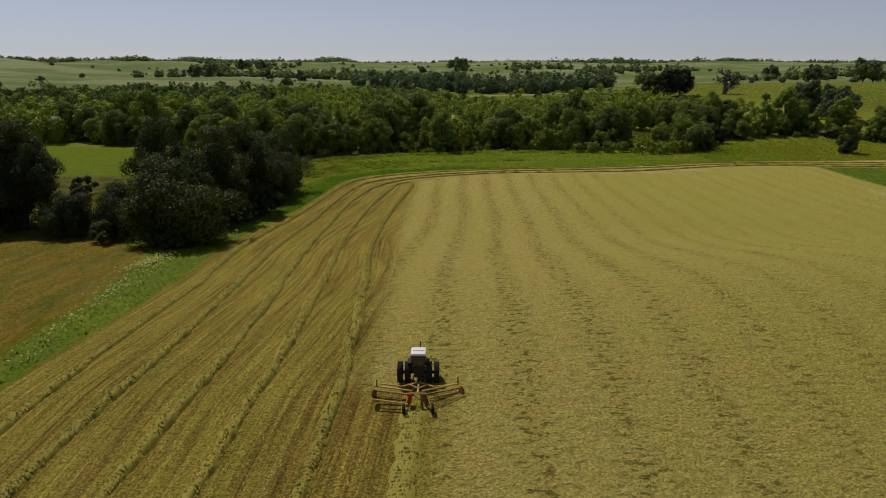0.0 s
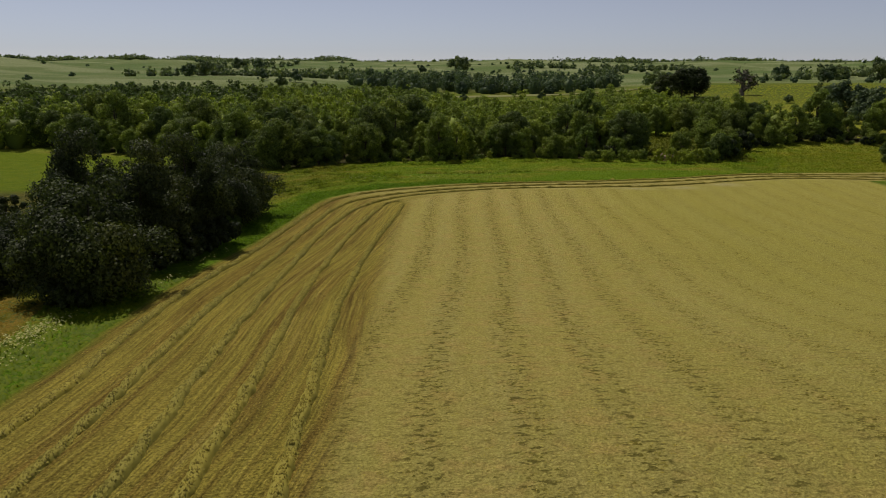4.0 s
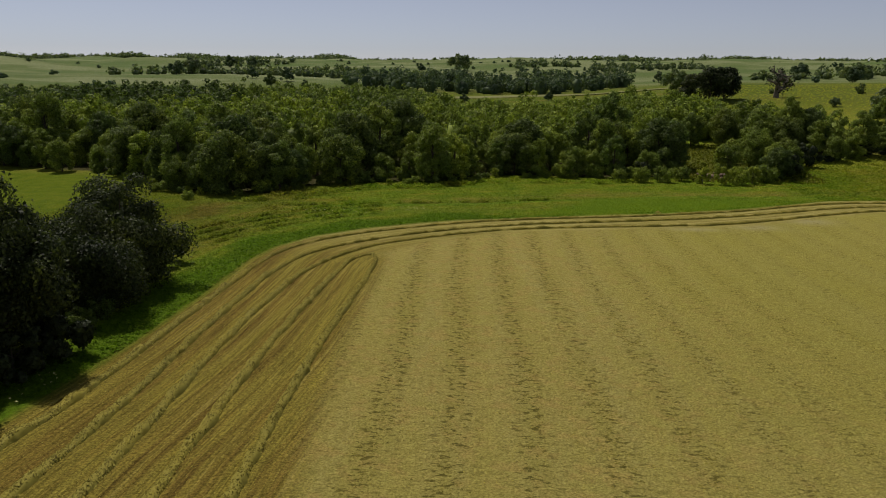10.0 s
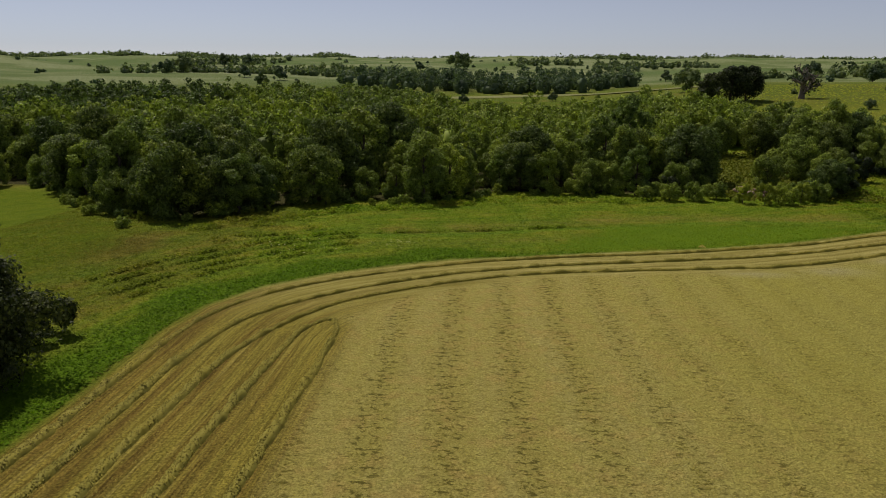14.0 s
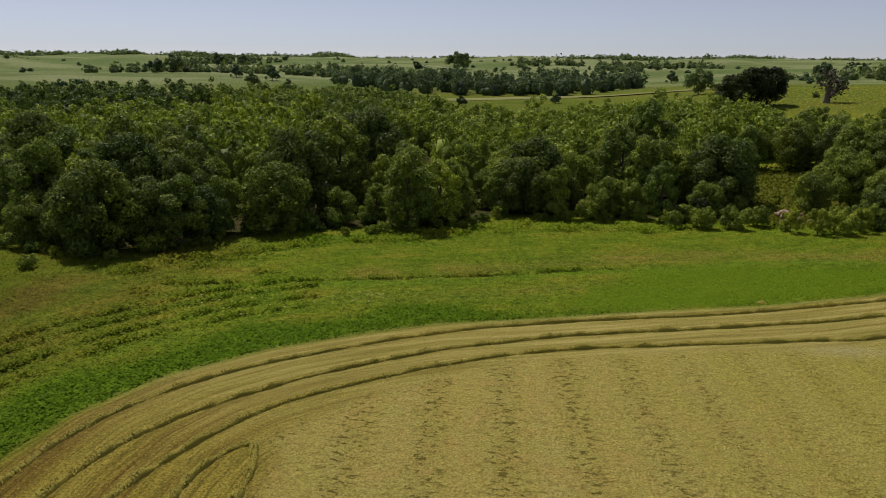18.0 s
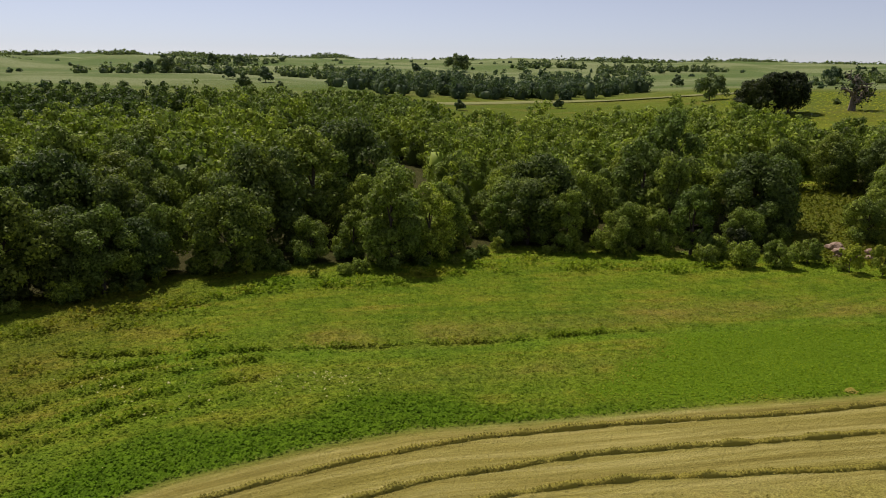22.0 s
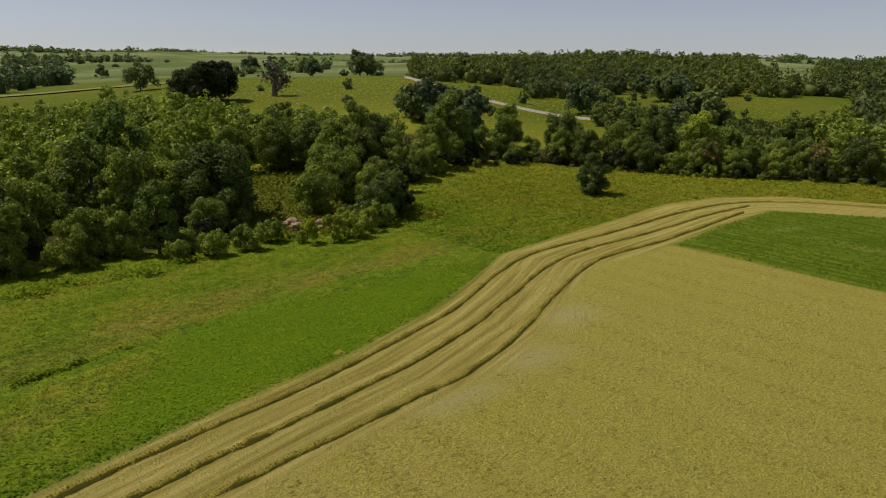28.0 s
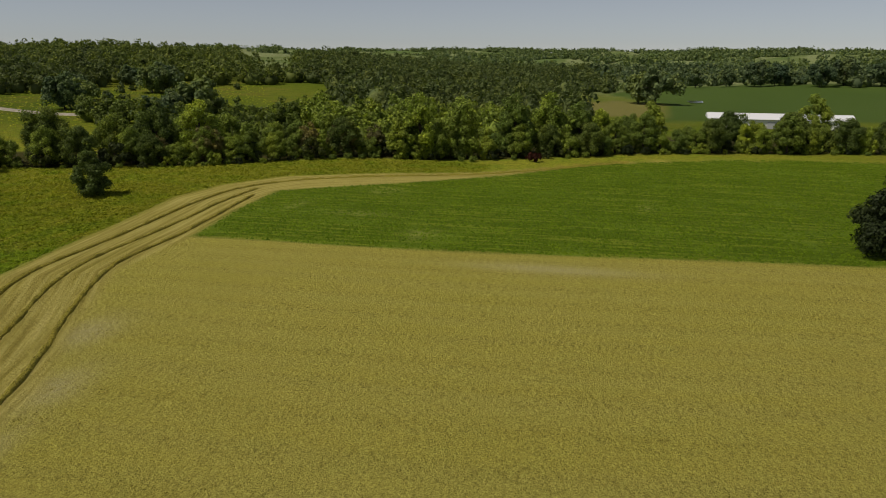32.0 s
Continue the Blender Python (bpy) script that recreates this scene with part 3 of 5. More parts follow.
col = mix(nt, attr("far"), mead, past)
col = mix(nt, attr("meadow_w"), col, mix(nt, 0.6, ramp(nt, n_mid, [(0.3, (0.10, 0.155, 0.003)), (0.55, (0.14, 0.19, 0.005)), (0.75, (0.17, 0.195, 0.008))]), ramp(nt, n_fine, [(0.35, (0.6, 0.6, 0.6)), (0.65, (1.3, 1.3, 1.3))]), "MULTIPLY"))
col = mix(nt, attr("scrub"), col, ramp(nt, n_mid, [(0.35, (0.06, 0.075, 0.010)), (0.5, (0.105, 0.10, 0.016)), (0.65, (0.14, 0.13, 0.022))]))
col = mix(nt, attr("dry_w"), col, dry)
col = mix(nt, sums(nt, "MULTIPLY", attr("clearing"), 0.8), col, mix(nt, n_fine, (0.085, 0.105, 0.010), (0.15, 0.155, 0.020)))
litter = mix(nt, n_fine, (0.03, 0.032, 0.010), (0.075, 0.062, 0.024))
col = mix(nt, sums(nt, "MINIMUM", sums(nt, "ADD", attr("wood_n"), attr("wood_e")), 0.92), col, litter)
col = mix(nt, ramp(nt, sums(nt, "ADD", attr("lush"), sums(nt, "MULTIPLY", sums(nt, "SUBTRACT", n_mid, 0.5), 0.9)), [(0.3, (0, 0, 0)), (0.7, (0.9, 0.9, 0.9))]), col, lush)
col = mix(nt, attr("hay"), col, mix(nt, attr("raked"), hay, stub))
col = mix(nt, attr("soy"), col, soy)
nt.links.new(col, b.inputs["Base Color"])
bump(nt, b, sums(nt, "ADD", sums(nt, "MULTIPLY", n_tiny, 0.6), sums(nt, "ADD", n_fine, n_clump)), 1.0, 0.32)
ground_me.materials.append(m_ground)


# ------------------------------------------------------------------ foliage
def clumps(rng, centres, normals, size, flat=0.36):
    """Small tilted three-cornered leaf sprays: arrays of vertices and faces."""
    n = len(centres)
    nrm = normals + rng.normal(0, flat, (n, 3))
    nrm /= np.linalg.norm(nrm, axis=1, keepdims=True) + 1e-9
    u = np.cross(nrm, rng.normal(0, 1, (n, 3)))
    u /= np.linalg.norm(u, axis=1, keepdims=True) + 1e-9
    w = np.cross(nrm, u)
    s = (size * rng.uniform(0.6, 1.35, (n, 1)))
    corner = []
    for a, c in ((-1, -0.6), (1.05, -0.45), (-0.1, 1.1)):
        bend = rng.normal(0, 0.28, (n, 1))
        corner.append(centres + s * 0.55 * (u * a * rng.uniform(0.7, 1.3, (n, 1)) + w * c * rng.uniform(0.7, 1.3, (n, 1)) + nrm * bend))
    verts = np.stack(corner, 1).reshape(-1, 3)
    return verts, np.arange(3 * n).reshape(-1, 3)


def tufts(rng, centres, wide, deep, high, turn=None):
    """Low three-sided heaps of cut or growing stalks: arrays of vertices and faces."""
    n = len(centres)
    a = rng.uniform(0, 6.283, n) if turn is None else turn + rng.normal(0, 0.35, n)
    k = rng.uniform(0.6, 1.4, (n, 1))
    ex = np.stack([np.cos(a), np.sin(a), 0 * a], 1) * k * wide
    ey = np.stack([-np.sin(a), np.cos(a), 0 * a], 1) * k * deep
    up = np.array([0, 0, 1.0]) * high * rng.uniform(0.5, 1.4, (n, 1))
    top = centres + up + ex * rng.uniform(-0.2, 0.2, (n, 1)) + ey * rng.uniform(-0.25, 0.25, (n, 1))
    v = np.stack([centres - ex * 0.5 - ey * 0.35, centres + ex * 0.5 - ey * 0.35, centres + ey * 0.6, top], 1).reshape(-1, 3)
    f = (np.arange(n)[:, None, None] * 4 + np.array([(0, 1, 3), (1, 2, 3), (2, 0, 3)])).reshape(-1, 3)
    return v, f


def crown_points(rng, count, h0, h1, rad, lobes, gap=0.35, shape=1.0):
    """Places and outward ways on the skins of many lobes that make up a crown between heights h0 and h1."""
    hgt, mid = h1 - h0, (h0 + h1) / 2
    way = rng.normal(0, 1, (lobes, 3))
    way /= np.linalg.norm(way, axis=1, keepdims=True)
    reach = rng.uniform(0.32, 0.82, (lobes, 1)) ** 0.7 * rng.normal(1.0, 0.13, (lobes, 1))
    lc = way * reach * np.array([rad, rad, hgt * 0.5])
    lc[:, :2] *= (1 - shape * 0.35 * np.clip(lc[:, 2:] / (hgt * 0.5), -0.4, 1))
    lc[:, 2] += mid
    lr = rng.uniform(0.13, 0.34, lobes) * min(rad, hgt * 0.62)
    pick = rng.choice(lobes, count, p=lr ** 2 / (lr ** 2).sum())
    d = rng.normal(0, 1, (count, 3))
    d[:, 2] += 0.55
    d /= np.linalg.norm(d, axis=1, keepdims=True)
    deep = 1 - gap * rng.random((count, 1)) ** 2
    p = lc[pick] + d * (lr[pick][:, None] * deep * rng.normal(1.0, 0.14, (count, 1))) * np.array([1, 1, 0.9])
    keep = p[:, 2] > max(h0 * 0.6, 0.15)
    return p[keep], d[keep], lc, lr


def limbs(rng, height, rad, lc, trunk_r, h0, count=9, sides=6):
    """A tapered trunk with limbs that reach into the lobes of the crown."""
    bm = bmesh.new()
    lean = rng.normal(0, 0.04 * height, 2)
    knee = Vector((lean[0] * 0.4, lean[1] * 0.4, max(h0, height * 0.22)))
    top = Vector((lean[0], lean[1], height * 0.82))
    tube(bm, (0, 0, -0.6), (0, 0, 0.35), trunk_r * 1.6, trunk_r * 1.05, sides + 2)
    tube(bm, (0, 0, 0.3), knee, trunk_r * 1.05, trunk_r * 0.8, sides + 2)
    tube(bm, knee, top, trunk_r * 0.8, trunk_r * 0.15, sides)
    for k in rng.permutation(len(lc))[:count]:
        end = Vector(lc[k])
        f = rng.uniform(0.0, 0.55)
        start = knee.lerp(top, f)
        if end.z < start.z:
            start = Vector((0, 0, 0.3)).lerp(knee, 0.75)
        bend = start.lerp(end, 0.5) + Vector(rng.normal(0, 0.06 * rad, 3))
        tube(bm, start, bend, trunk_r * 0.42, trunk_r * 0.26, sides - 1)
        tube(bm, bend, end, trunk_r * 0.26, trunk_r * 0.07, sides - 1)
    return bm


def tree(name, label, seed, height, rad, leaf, count, size, h0=None, lobes=22, group="", category="tree", gap=0.35, shape=1.0, trunk=None):
    rng = np.random.default_rng(seed)
    h0 = height * 0.22 if h0 is None else h0
    ob = thing(name, label, category, group)
    p, d, lc, lr = crown_points(rng, count, h0, height, rad, lobes, gap, shape)
    part("trunk", limbs(rng, height, rad, lc, trunk or height * 0.022, h0), BARK, ob)
    verts, faces = clumps(rng, p, d, size)
    part("crown", fill_mesh("crown", verts, faces), leaf, ob)
    return ob


def put(ob, x, y, s=1.0, turn=0.0, sink=0.1, tall=1.0):
    return Matrix.LocRotScale((x, y, float(hz(x, y)) - sink), Euler((0, 0, turn)), (s, s, s * tall))


FOREST = "trees of the valley wood"
kinds = [tree("broadleaf_tree", "broad green deciduous tree in the valley wood", 11, 12.5, 4.9, LEAF, 17000, 0.31, h0=-1.0, lobes=66, group=FOREST),
         tree("broadleaf_tree", "tall green deciduous tree in the valley wood", 12, 14.5, 4.4, LEAF, 17000, 0.31, h0=-1.0, lobes=72, group=FOREST),
         tree("broadleaf_tree", "dark green deciduous tree in the valley wood", 13, 12.0, 5.2, LEAF_MID, 17000, 0.31, h0=-1.0, lobes=60, group=FOREST),
         tree("broadleaf_tree", "rounded green deciduous tree in the valley wood", 14, 10.0, 4.9, LEAF, 15000, 0.30, h0=-1.2, lobes=48, group=FOREST),
         tree("broadleaf_tree", "loose-crowned green deciduous tree in the valley wood", 15, 13.0, 3.8, LEAF, 12000, 0.32, h0=-0.5, lobes=42, gap=0.5, group=FOREST)]
EDGE = "shrubs at the edge of the wood"
low_kinds = [tree("shrub", "leafy green shrub at the edge of the wood", 21, 4.2, 2.6, LEAF, 4200, 0.26, h0=0.0, lobes=24, group=EDGE, category="shrub"),
             tree("shrub", "yellow-green shrub at the edge of the wood", 22, 4.6, 2.2, LEAF_LIGHT, 3800, 0.26, h0=0.0, lobes=22, group=EDGE, category="shrub"),
             tree("shrub", "dark green shrub at the edge of the wood", 23, 3.4, 2.3, LEAF_DARK, 3800, 0.26, h0=0.0, lobes=22, group=EDGE, category="shrub")]
used = set()


def plant(kind, x, y, s=1.0, turn=None, tall=1.0, label=""):
    """The first use of a kind moves the built tree itself, later ones are copies."""
    m = put(kind, x, y, s, random.uniform(0, 6.28) if turn is None else turn, tall=tall)
    if kind.name in used:
        ob = copy_thing(kind, m)
    else:
        used.add(kind.name)
        ob = kind
        ob.matrix_basis = m
    return tagged(ob, label)


# The wood's front edge, from west to east, and how deep single trees are set behind it.
FRONT = [(-150, 232), (-104, 214), (-88, 214), (-66, 189), (-53, 184), (-44, 187), (-39, 195), (-34, 202), (-24, 203.5), (-15, 206.5), (-8, 211), (-3, 217), (4, 218), (15, 217), (26, 218.5), (35, 220)]
EAST = [(60, 224), (71, 236), (92, 246), (116, 245), (127, 229), (133, 220), (148, 206), (160, 192), (166, 172), (177, 152), (194, 127), (203, 97), (212, 65), (216, 20)]


def line_places(line, step, rng, jit):
    pts = np.array(line, float)
    seg = np.hypot(*np.diff(pts, axis=0).T)
    at = np.r_[0, np.cumsum(seg)]
    out = []
    s = rng.uniform(0, step)
    while s < at[-1]:
        k = np.searchsorted(at, s) - 1
        k = max(k, 0)
        f = (s - at[k]) / seg[k]
        p = pts[k] * (1 - f) + pts[k + 1] * f
        t = (pts[k + 1] - pts[k]) / seg[k]
        out.append((*(p + rng.normal(0, jit, 2)), -t[1], t[0]))
        s += step * rng.uniform(0.75, 1.25)
    return out


rng = np.random.default_rng(5)
spots = []


def free(x, y, gap):
    if any((x - a) ** 2 + (y - c) ** 2 < gap * gap for a, c in spots):
        return False
    spots.append((x, y))
    return True


def behind(poly_line, depth0, depth1, step, jit):
    for x, y, nx, ny in line_places(poly_line, step, rng, jit):
        d = rng.uniform(depth0, depth1)
        yield x + nx * d, y + ny * d


def forest_tree(x, y, lo, hi):
    k = rng.choice(5, p=(0.2, 0.15, 0.4, 0.16, 0.09) if x < -27 and y < 215 else (0.25, 0.2, 0.2, 0.22, 0.13))
    plant(kinds[k], x, y, rng.uniform(lo, hi) * (1.14 if x < -22 and y < 260 else 1.04 if x > 190 and y < 125 else 1.0), tall=rng.uniform(0.9, 1.14))


for x, y in behind(FRONT, 1.5, 5.5, 4.4, 1.2):
    if free(x, y, 3.7):
        forest_tree(x, y, 0.62, 0.95)
for x, y in behind(FRONT, 7.0, 34.0, 2.0, 2.0):
    if free(x, y, 5.2):
        forest_tree(x, y, 0.8, 1.24)
for x, y in behind(EAST, 1.5, 4.0, 5.0, 0.8):
    if free(x, y, 4.0):
        forest_tree(x, y, 0.62, 0.88)
for x, y in behind(EAST, 6.0, 15.0, 3.6, 2.0):
    if free(x, y, 4.8):
        forest_tree(x, y, 0.85, 1.1)
for x, y in behind(FRONT, -1.5, 0.8, 3.6, 0.8):
    if x > -95:
        plant(low_kinds[rng.choice(3, p=(0.76, 0.2, 0.04))], x, y, rng.uniform(0.5, 0.95))
for x, y in behind(FRONT, 1.5, 7.0, 3.0, 1.0):
    if x > -95:
        plant(low_kinds[rng.choice(3, p=(0.78, 0.1, 0.12))], x, y, rng.uniform(0.8, 1.4), tall=rng.uniform(0.9, 1.3))
for x, y in behind(EAST, 1.5, 5.0, 5.0, 1.0):
    plant(low_kinds[rng.choice(3, p=(0.5, 0.1, 0.4))], x, y, rng.uniform(0.8, 1.4), tall=rng.uniform(0.9, 1.3))
for x, y in behind(EAST, -1.0, 1.2, 4.2, 0.8):
    plant(low_kinds[rng.choice(3, p=(0.5, 0.2, 0.3))], x, y, rng.uniform(0.45, 0.9))
# The gap in the wood's edge: sapling thicket, dark trees behind the clearing.
for x, y, k, s in ((41.5, 213.5, 1, 1.4), (45, 212.5, 1, 1.55), (48.5, 213.5, 0, 1.6), (52, 215, 1, 1.45), (55.5, 217.5, 0, 1.6), (50, 219, 1, 1.25), (54, 221, 0, 1.4), (38, 217.5, 0, 1.4), (33.5, 215, 0, 1.5), (29, 214.5, 0, 1.45),
                   (24.5, 214.5, 0, 1.2), (58, 221, 0, 1.5), (61.5, 224, 2, 1.5), (65, 229, 0, 1.5), (69, 234, 2, 1.4), (58, 233, 1, 1.0), (52, 228, 1, 0.8), (61, 238, 0, 1.2), (47, 236, 1, 0.7), (54, 243, 0, 1.1)):
    plant(low_kinds[k], x, y, s, tall=1.15)
for x, y, s in ((30, 226, 0.95), (36, 229, 0.9), (40, 236, 0.85), (59, 222, 0.7), (64, 226, 0.75), (66, 233, 0.85), (70, 240, 0.9), (74, 246, 0.95), (58, 262, 0.9), (50, 264, 0.95), (65, 258, 0.95), (72, 254, 0.95), (80, 252, 0.9)):
    if free(x, y, 3.5):
        forest_tree(x, y, s * 0.95, s * 1.05)

# ------------------------------------------------------------------ far woods, joined
bm = bmesh.new()
bmesh.ops.create_icosphere(bm, subdivisions=2, radius=1.0)
HEART_V = np.array([v.co for v in bm.verts])
HEART_F = np.array([[v.index for v in f.verts] for f in bm.faces])
bm.free()


def heart(r, rad, h0, h1):
    """The dense lumpy inside of a crown."""
    ph = r.uniform(0, 6.28, 3)
    lump = 1 + 0.10 * np.sin(HEART_V @ np.array([5.1, 2.2, 3.0]) + ph[0]) + 0.08 * np.sin(HEART_V @ np.array([-2.6, 5.7, -3.3]) + ph[1]) + 0.05 * np.sin(HEART_V @ np.array([3.1, -4.4, 7.0]) + ph[2])
    v = HEART_V * lump[:, None] * np.array([rad, rad, (h1 - h0) / 2])
    v[:, :2] *= 1 + 0.12 * np.clip(HEART_V[:, 2:] + 0.2, 0, 1)
    return v + np.array([0, 0, (h0 + h1) / 2])


def woods(name, label, places, seed, count, size, leaf, rad=(3.2, 4.8), tall=(8.0, 13.0)):
    r = np.random.default_rng(seed)
    vs, fs, base = [], [], 0
    for x, y in places:
        h, w = r.uniform(*tall), r.uniform(*rad)
        p, d, lc, lr = crown_points(r, int(count * 1.5), -h * 0.08, h, w, 22, 0.3)
        foot = np.array([x, y, float(hz(x, y))])
        v, f = clumps(r, p + foot, d, size * 0.85, 0.3)
        for v, f in ((v, f), (heart(r, w * 0.52, -h * 0.1, h * 0.56) + foot, HEART_F)):
            vs.append(v)
            fs.append(f + base)
            base += len(v)
    me = smooth(fill_mesh(name, np.concatenate(vs), np.concatenate(fs)))
    me.materials.append(leaf)
    return tagged(new(name, me), label, "woods", kind="stuff")


def sprinkle(poly, gap, seed, keep=1.0, limit=4000):
    """Evenly spaced random places in an outline."""
    r = np.random.default_rng(seed)
    p = np.array(poly, float)
    lo, hi = p.min(0), p.max(0)
    nx, ny = int((hi[0] - lo[0]) / gap) + 1, int((hi[1] - lo[1]) / gap) + 1
    gxx, gyy = np.meshgrid(np.arange(nx), np.arange(ny))
    xy = np.stack([gxx.ravel(), gyy.ravel()], 1) * gap + lo + r.uniform(-0.42, 0.42, (nx * ny, 2)) * gap
    ragged = gap * (1.0 + np.sin(xy[:, 0] / (gap * 4.1) + 2.1 * np.sin(xy[:, 1] / (gap * 5.3)) + seed)) * 1.1
    xy = xy[(inside(poly, xy[:, 0], xy[:, 1]) > ragged) & (r.random(len(xy)) < keep)]
    return xy[:limit]


def polar(r0, r1, a0, a1, n=6):
    """An outline between two distances and two headings from the hub."""
    aa = np.radians(np.linspace(a0, a1, n))
    return [(HUB[0] + r1 * math.sin(a), HUB[1] + r1 * math.cos(a)) for a in aa] + [(HUB[0] + r0 * math.sin(a), HUB[1] + r0 * math.cos(a)) for a in aa[::-1]]


def clear_of(places, gap=6.0):
    """Leaves out places beside single trees."""
    sp = np.array(spots)
    open_land = inside(MEADOW_W, places[:, 0], places[:, 1]) > -3
    return np.array([p for p, o in zip(places, open_land) if not o and np.min((sp[:, 0] - p[0]) ** 2 + (sp[:, 1] - p[1]) ** 2) > gap * gap])


def leave_open(places, *outlines):
    """Leaves clearings in a wood."""
    for poly in outlines:
        places = places[inside(poly, places[:, 0], places[:, 1]) < 0]
    return places


def groves(r0, r1, a0, a1, gap, seed, level):
    """Places gathered into groves and hedges along the folds of the far country."""
    xy = sprinkle(polar(r0, r1, a0, a1, 10), gap, seed)
    x, y = xy[:, 0], xy[:, 1]
    low = np.sin(x / 83 + 1.7 * np.sin(y / 190)) + np.cos(y / 64 + 1.2 * np.sin(x / 140)) + 0.7 * np.sin((x - y) / 39 + seed) - 0.35 * swell(x, y)
    return xy[low > level]


woods("valley_wood", "dense green deciduous wood filling the valley", clear_of(sprinkle(polar(88, 222, -12, 17), 6.2, 1), 6.2), 31, 820, 0.62, LEAF, (3.4, 5.2), (8.5, 14))
woods("slope_wood", "dense green deciduous wood below the pasture", clear_of(sprinkle(polar(150, 212, 2, 23), 6.4, 12), 6.5), 38, 700, 0.64, LEAF, (3.4, 5.0), (7.5, 12.5))
woods("hill_foot_wood", "green trees at the foot of the hill pasture", clear_of(sprinkle([(55, 266), (62, 245), (76, 246), (95, 252), (120, 251), (112, 268), (96, 276), (84, 292), (60, 300), (52, 285)], 6.0, 14), 5.0), 46, 800, 0.6, LEAF, (3.2, 4.8), (6.5, 11))
woods("north_wood", "dense green wood north of the valley", clear_of(sprinkle(polar(190, 345, -26, -6), 7.6, 18), 6.5), 48, 420, 0.9, LEAF, (4, 5.6), (9, 13))
woods("west_wood", "dense tall green wood west of the valley", clear_of(sprinkle(polar(98, 215, -62, -14), 6.6, 2), 6.2), 32, 620, 0.78, LEAF, (3.8, 6), (10.5, 17))
woods("rise_wood", "dark green wood on the western rise", sprinkle(polar(215, 360, -64, -25), 9.0, 8), 39, 330, 1.05, LEAF_MID, (4.5, 6.5), (9, 13.5))
woods("grove_wood", "far belt of green trees behind the meadow strip", sprinkle(polar(440, 590, -15, 10), 13, 9, 0.7), 40, 260, 1.4, LEAF_FAR_HAZED, (5.5, 9.5), (9, 19))
KNOLL = [(880, 616), (722, 490), (484, 355), (425, 320), (424, 350), (470, 404), (620, 485)]
MIDDLE = [(335, 414), (302, 374), (280, 345), (333, 354), (314, 317), (324, 280), (288, 258), (224, 280), (196, 298), (200, 325), (235, 352), (284, 398)]
woods("ridge_wood", "dark wood over the ridge behind the gravel road", leave_open(sprinkle(polar(390, 780, 34, 66), 11.5, 3), KNOLL, MIDDLE), 33, 210, 1.35, LEAF_RIDGE, (4.5, 9), (5, 15))
woods("road_wood", "dark trees above the gravel road", sprinkle([(190, 345), (240, 405), (262, 480), (330, 520), (420, 480), (330, 390), (262, 355)], 8.5, 13), 43, 240, 1.1, LEAF_RIDGE, (4, 6), (7, 13))
woods("foot_wood", "green and olive trees below the far pasture", leave_open(clear_of(sprinkle(polar(166, 262, 48, 66), 7.2, 27, 0.9), 5.5), MIDDLE), 51, 460, 0.8, LEAF_MID, (3.2, 5.0), (4.5, 9))
woods("river_wood", "green wood along the river", clear_of(sprinkle(polar(172, 262, 63, 84), 7.6, 4, 0.85), 6.5), 34, 440, 0.85, LEAF, (3.5, 5.2), (7, 12))
woods("river_far_wood", "distant green wood along the river", leave_open(sprinkle(polar(255, 1000, 64, 88), 13.5, 5, 0.85), KNOLL, MIDDLE, TAN), 35, 190, 1.5, LEAF_RIDGE, (5.5, 10), (7, 18))
woods("river_edge_wood", "distant trees beyond the green crop fields", sprinkle(polar(660, 980, 86, 112), 17, 15, 0.8), 45, 70, 3.2, LEAF_FAR_HAZED, (7, 10), (9, 16))
woods("horizon_wood", "thin line of distant trees on the horizon", sprinkle(polar(3200, 3480, -62, 115, 16), 24, 6, 0.8), 36, 26, 7.5, LEAF_FAR_HAZED, (15, 26), (11, 26))
woods("hedgerow_wood", "far groves and hedges in the folds of rolling pasture", groves(640, 2300, -62, 45, 19, 7, 1.35), 37, 46, 2.6, LEAF_FAR_HAZED, (4.5, 9), (5, 13))
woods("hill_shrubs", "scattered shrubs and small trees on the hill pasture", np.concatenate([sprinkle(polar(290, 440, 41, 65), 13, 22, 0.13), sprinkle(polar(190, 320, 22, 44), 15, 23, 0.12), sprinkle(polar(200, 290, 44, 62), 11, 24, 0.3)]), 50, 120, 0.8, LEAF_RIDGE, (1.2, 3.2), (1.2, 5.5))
woods("valley_far_wood", "distant woods between pale fields", groves(1000, 2700, 58, 116, 24, 19, -0.1), 49, 30, 4.5, LEAF_FAR_HAZED, (7, 13), (8, 15))
woods("far_shrubs", "scattered far shrubs on rolling pasture", sprinkle(polar(430, 1500, -62, 40, 10), 34, 17, 0.07), 47, 40, 2.2, LEAF_FAR_HAZED, (2.2, 5), (2.5, 6))

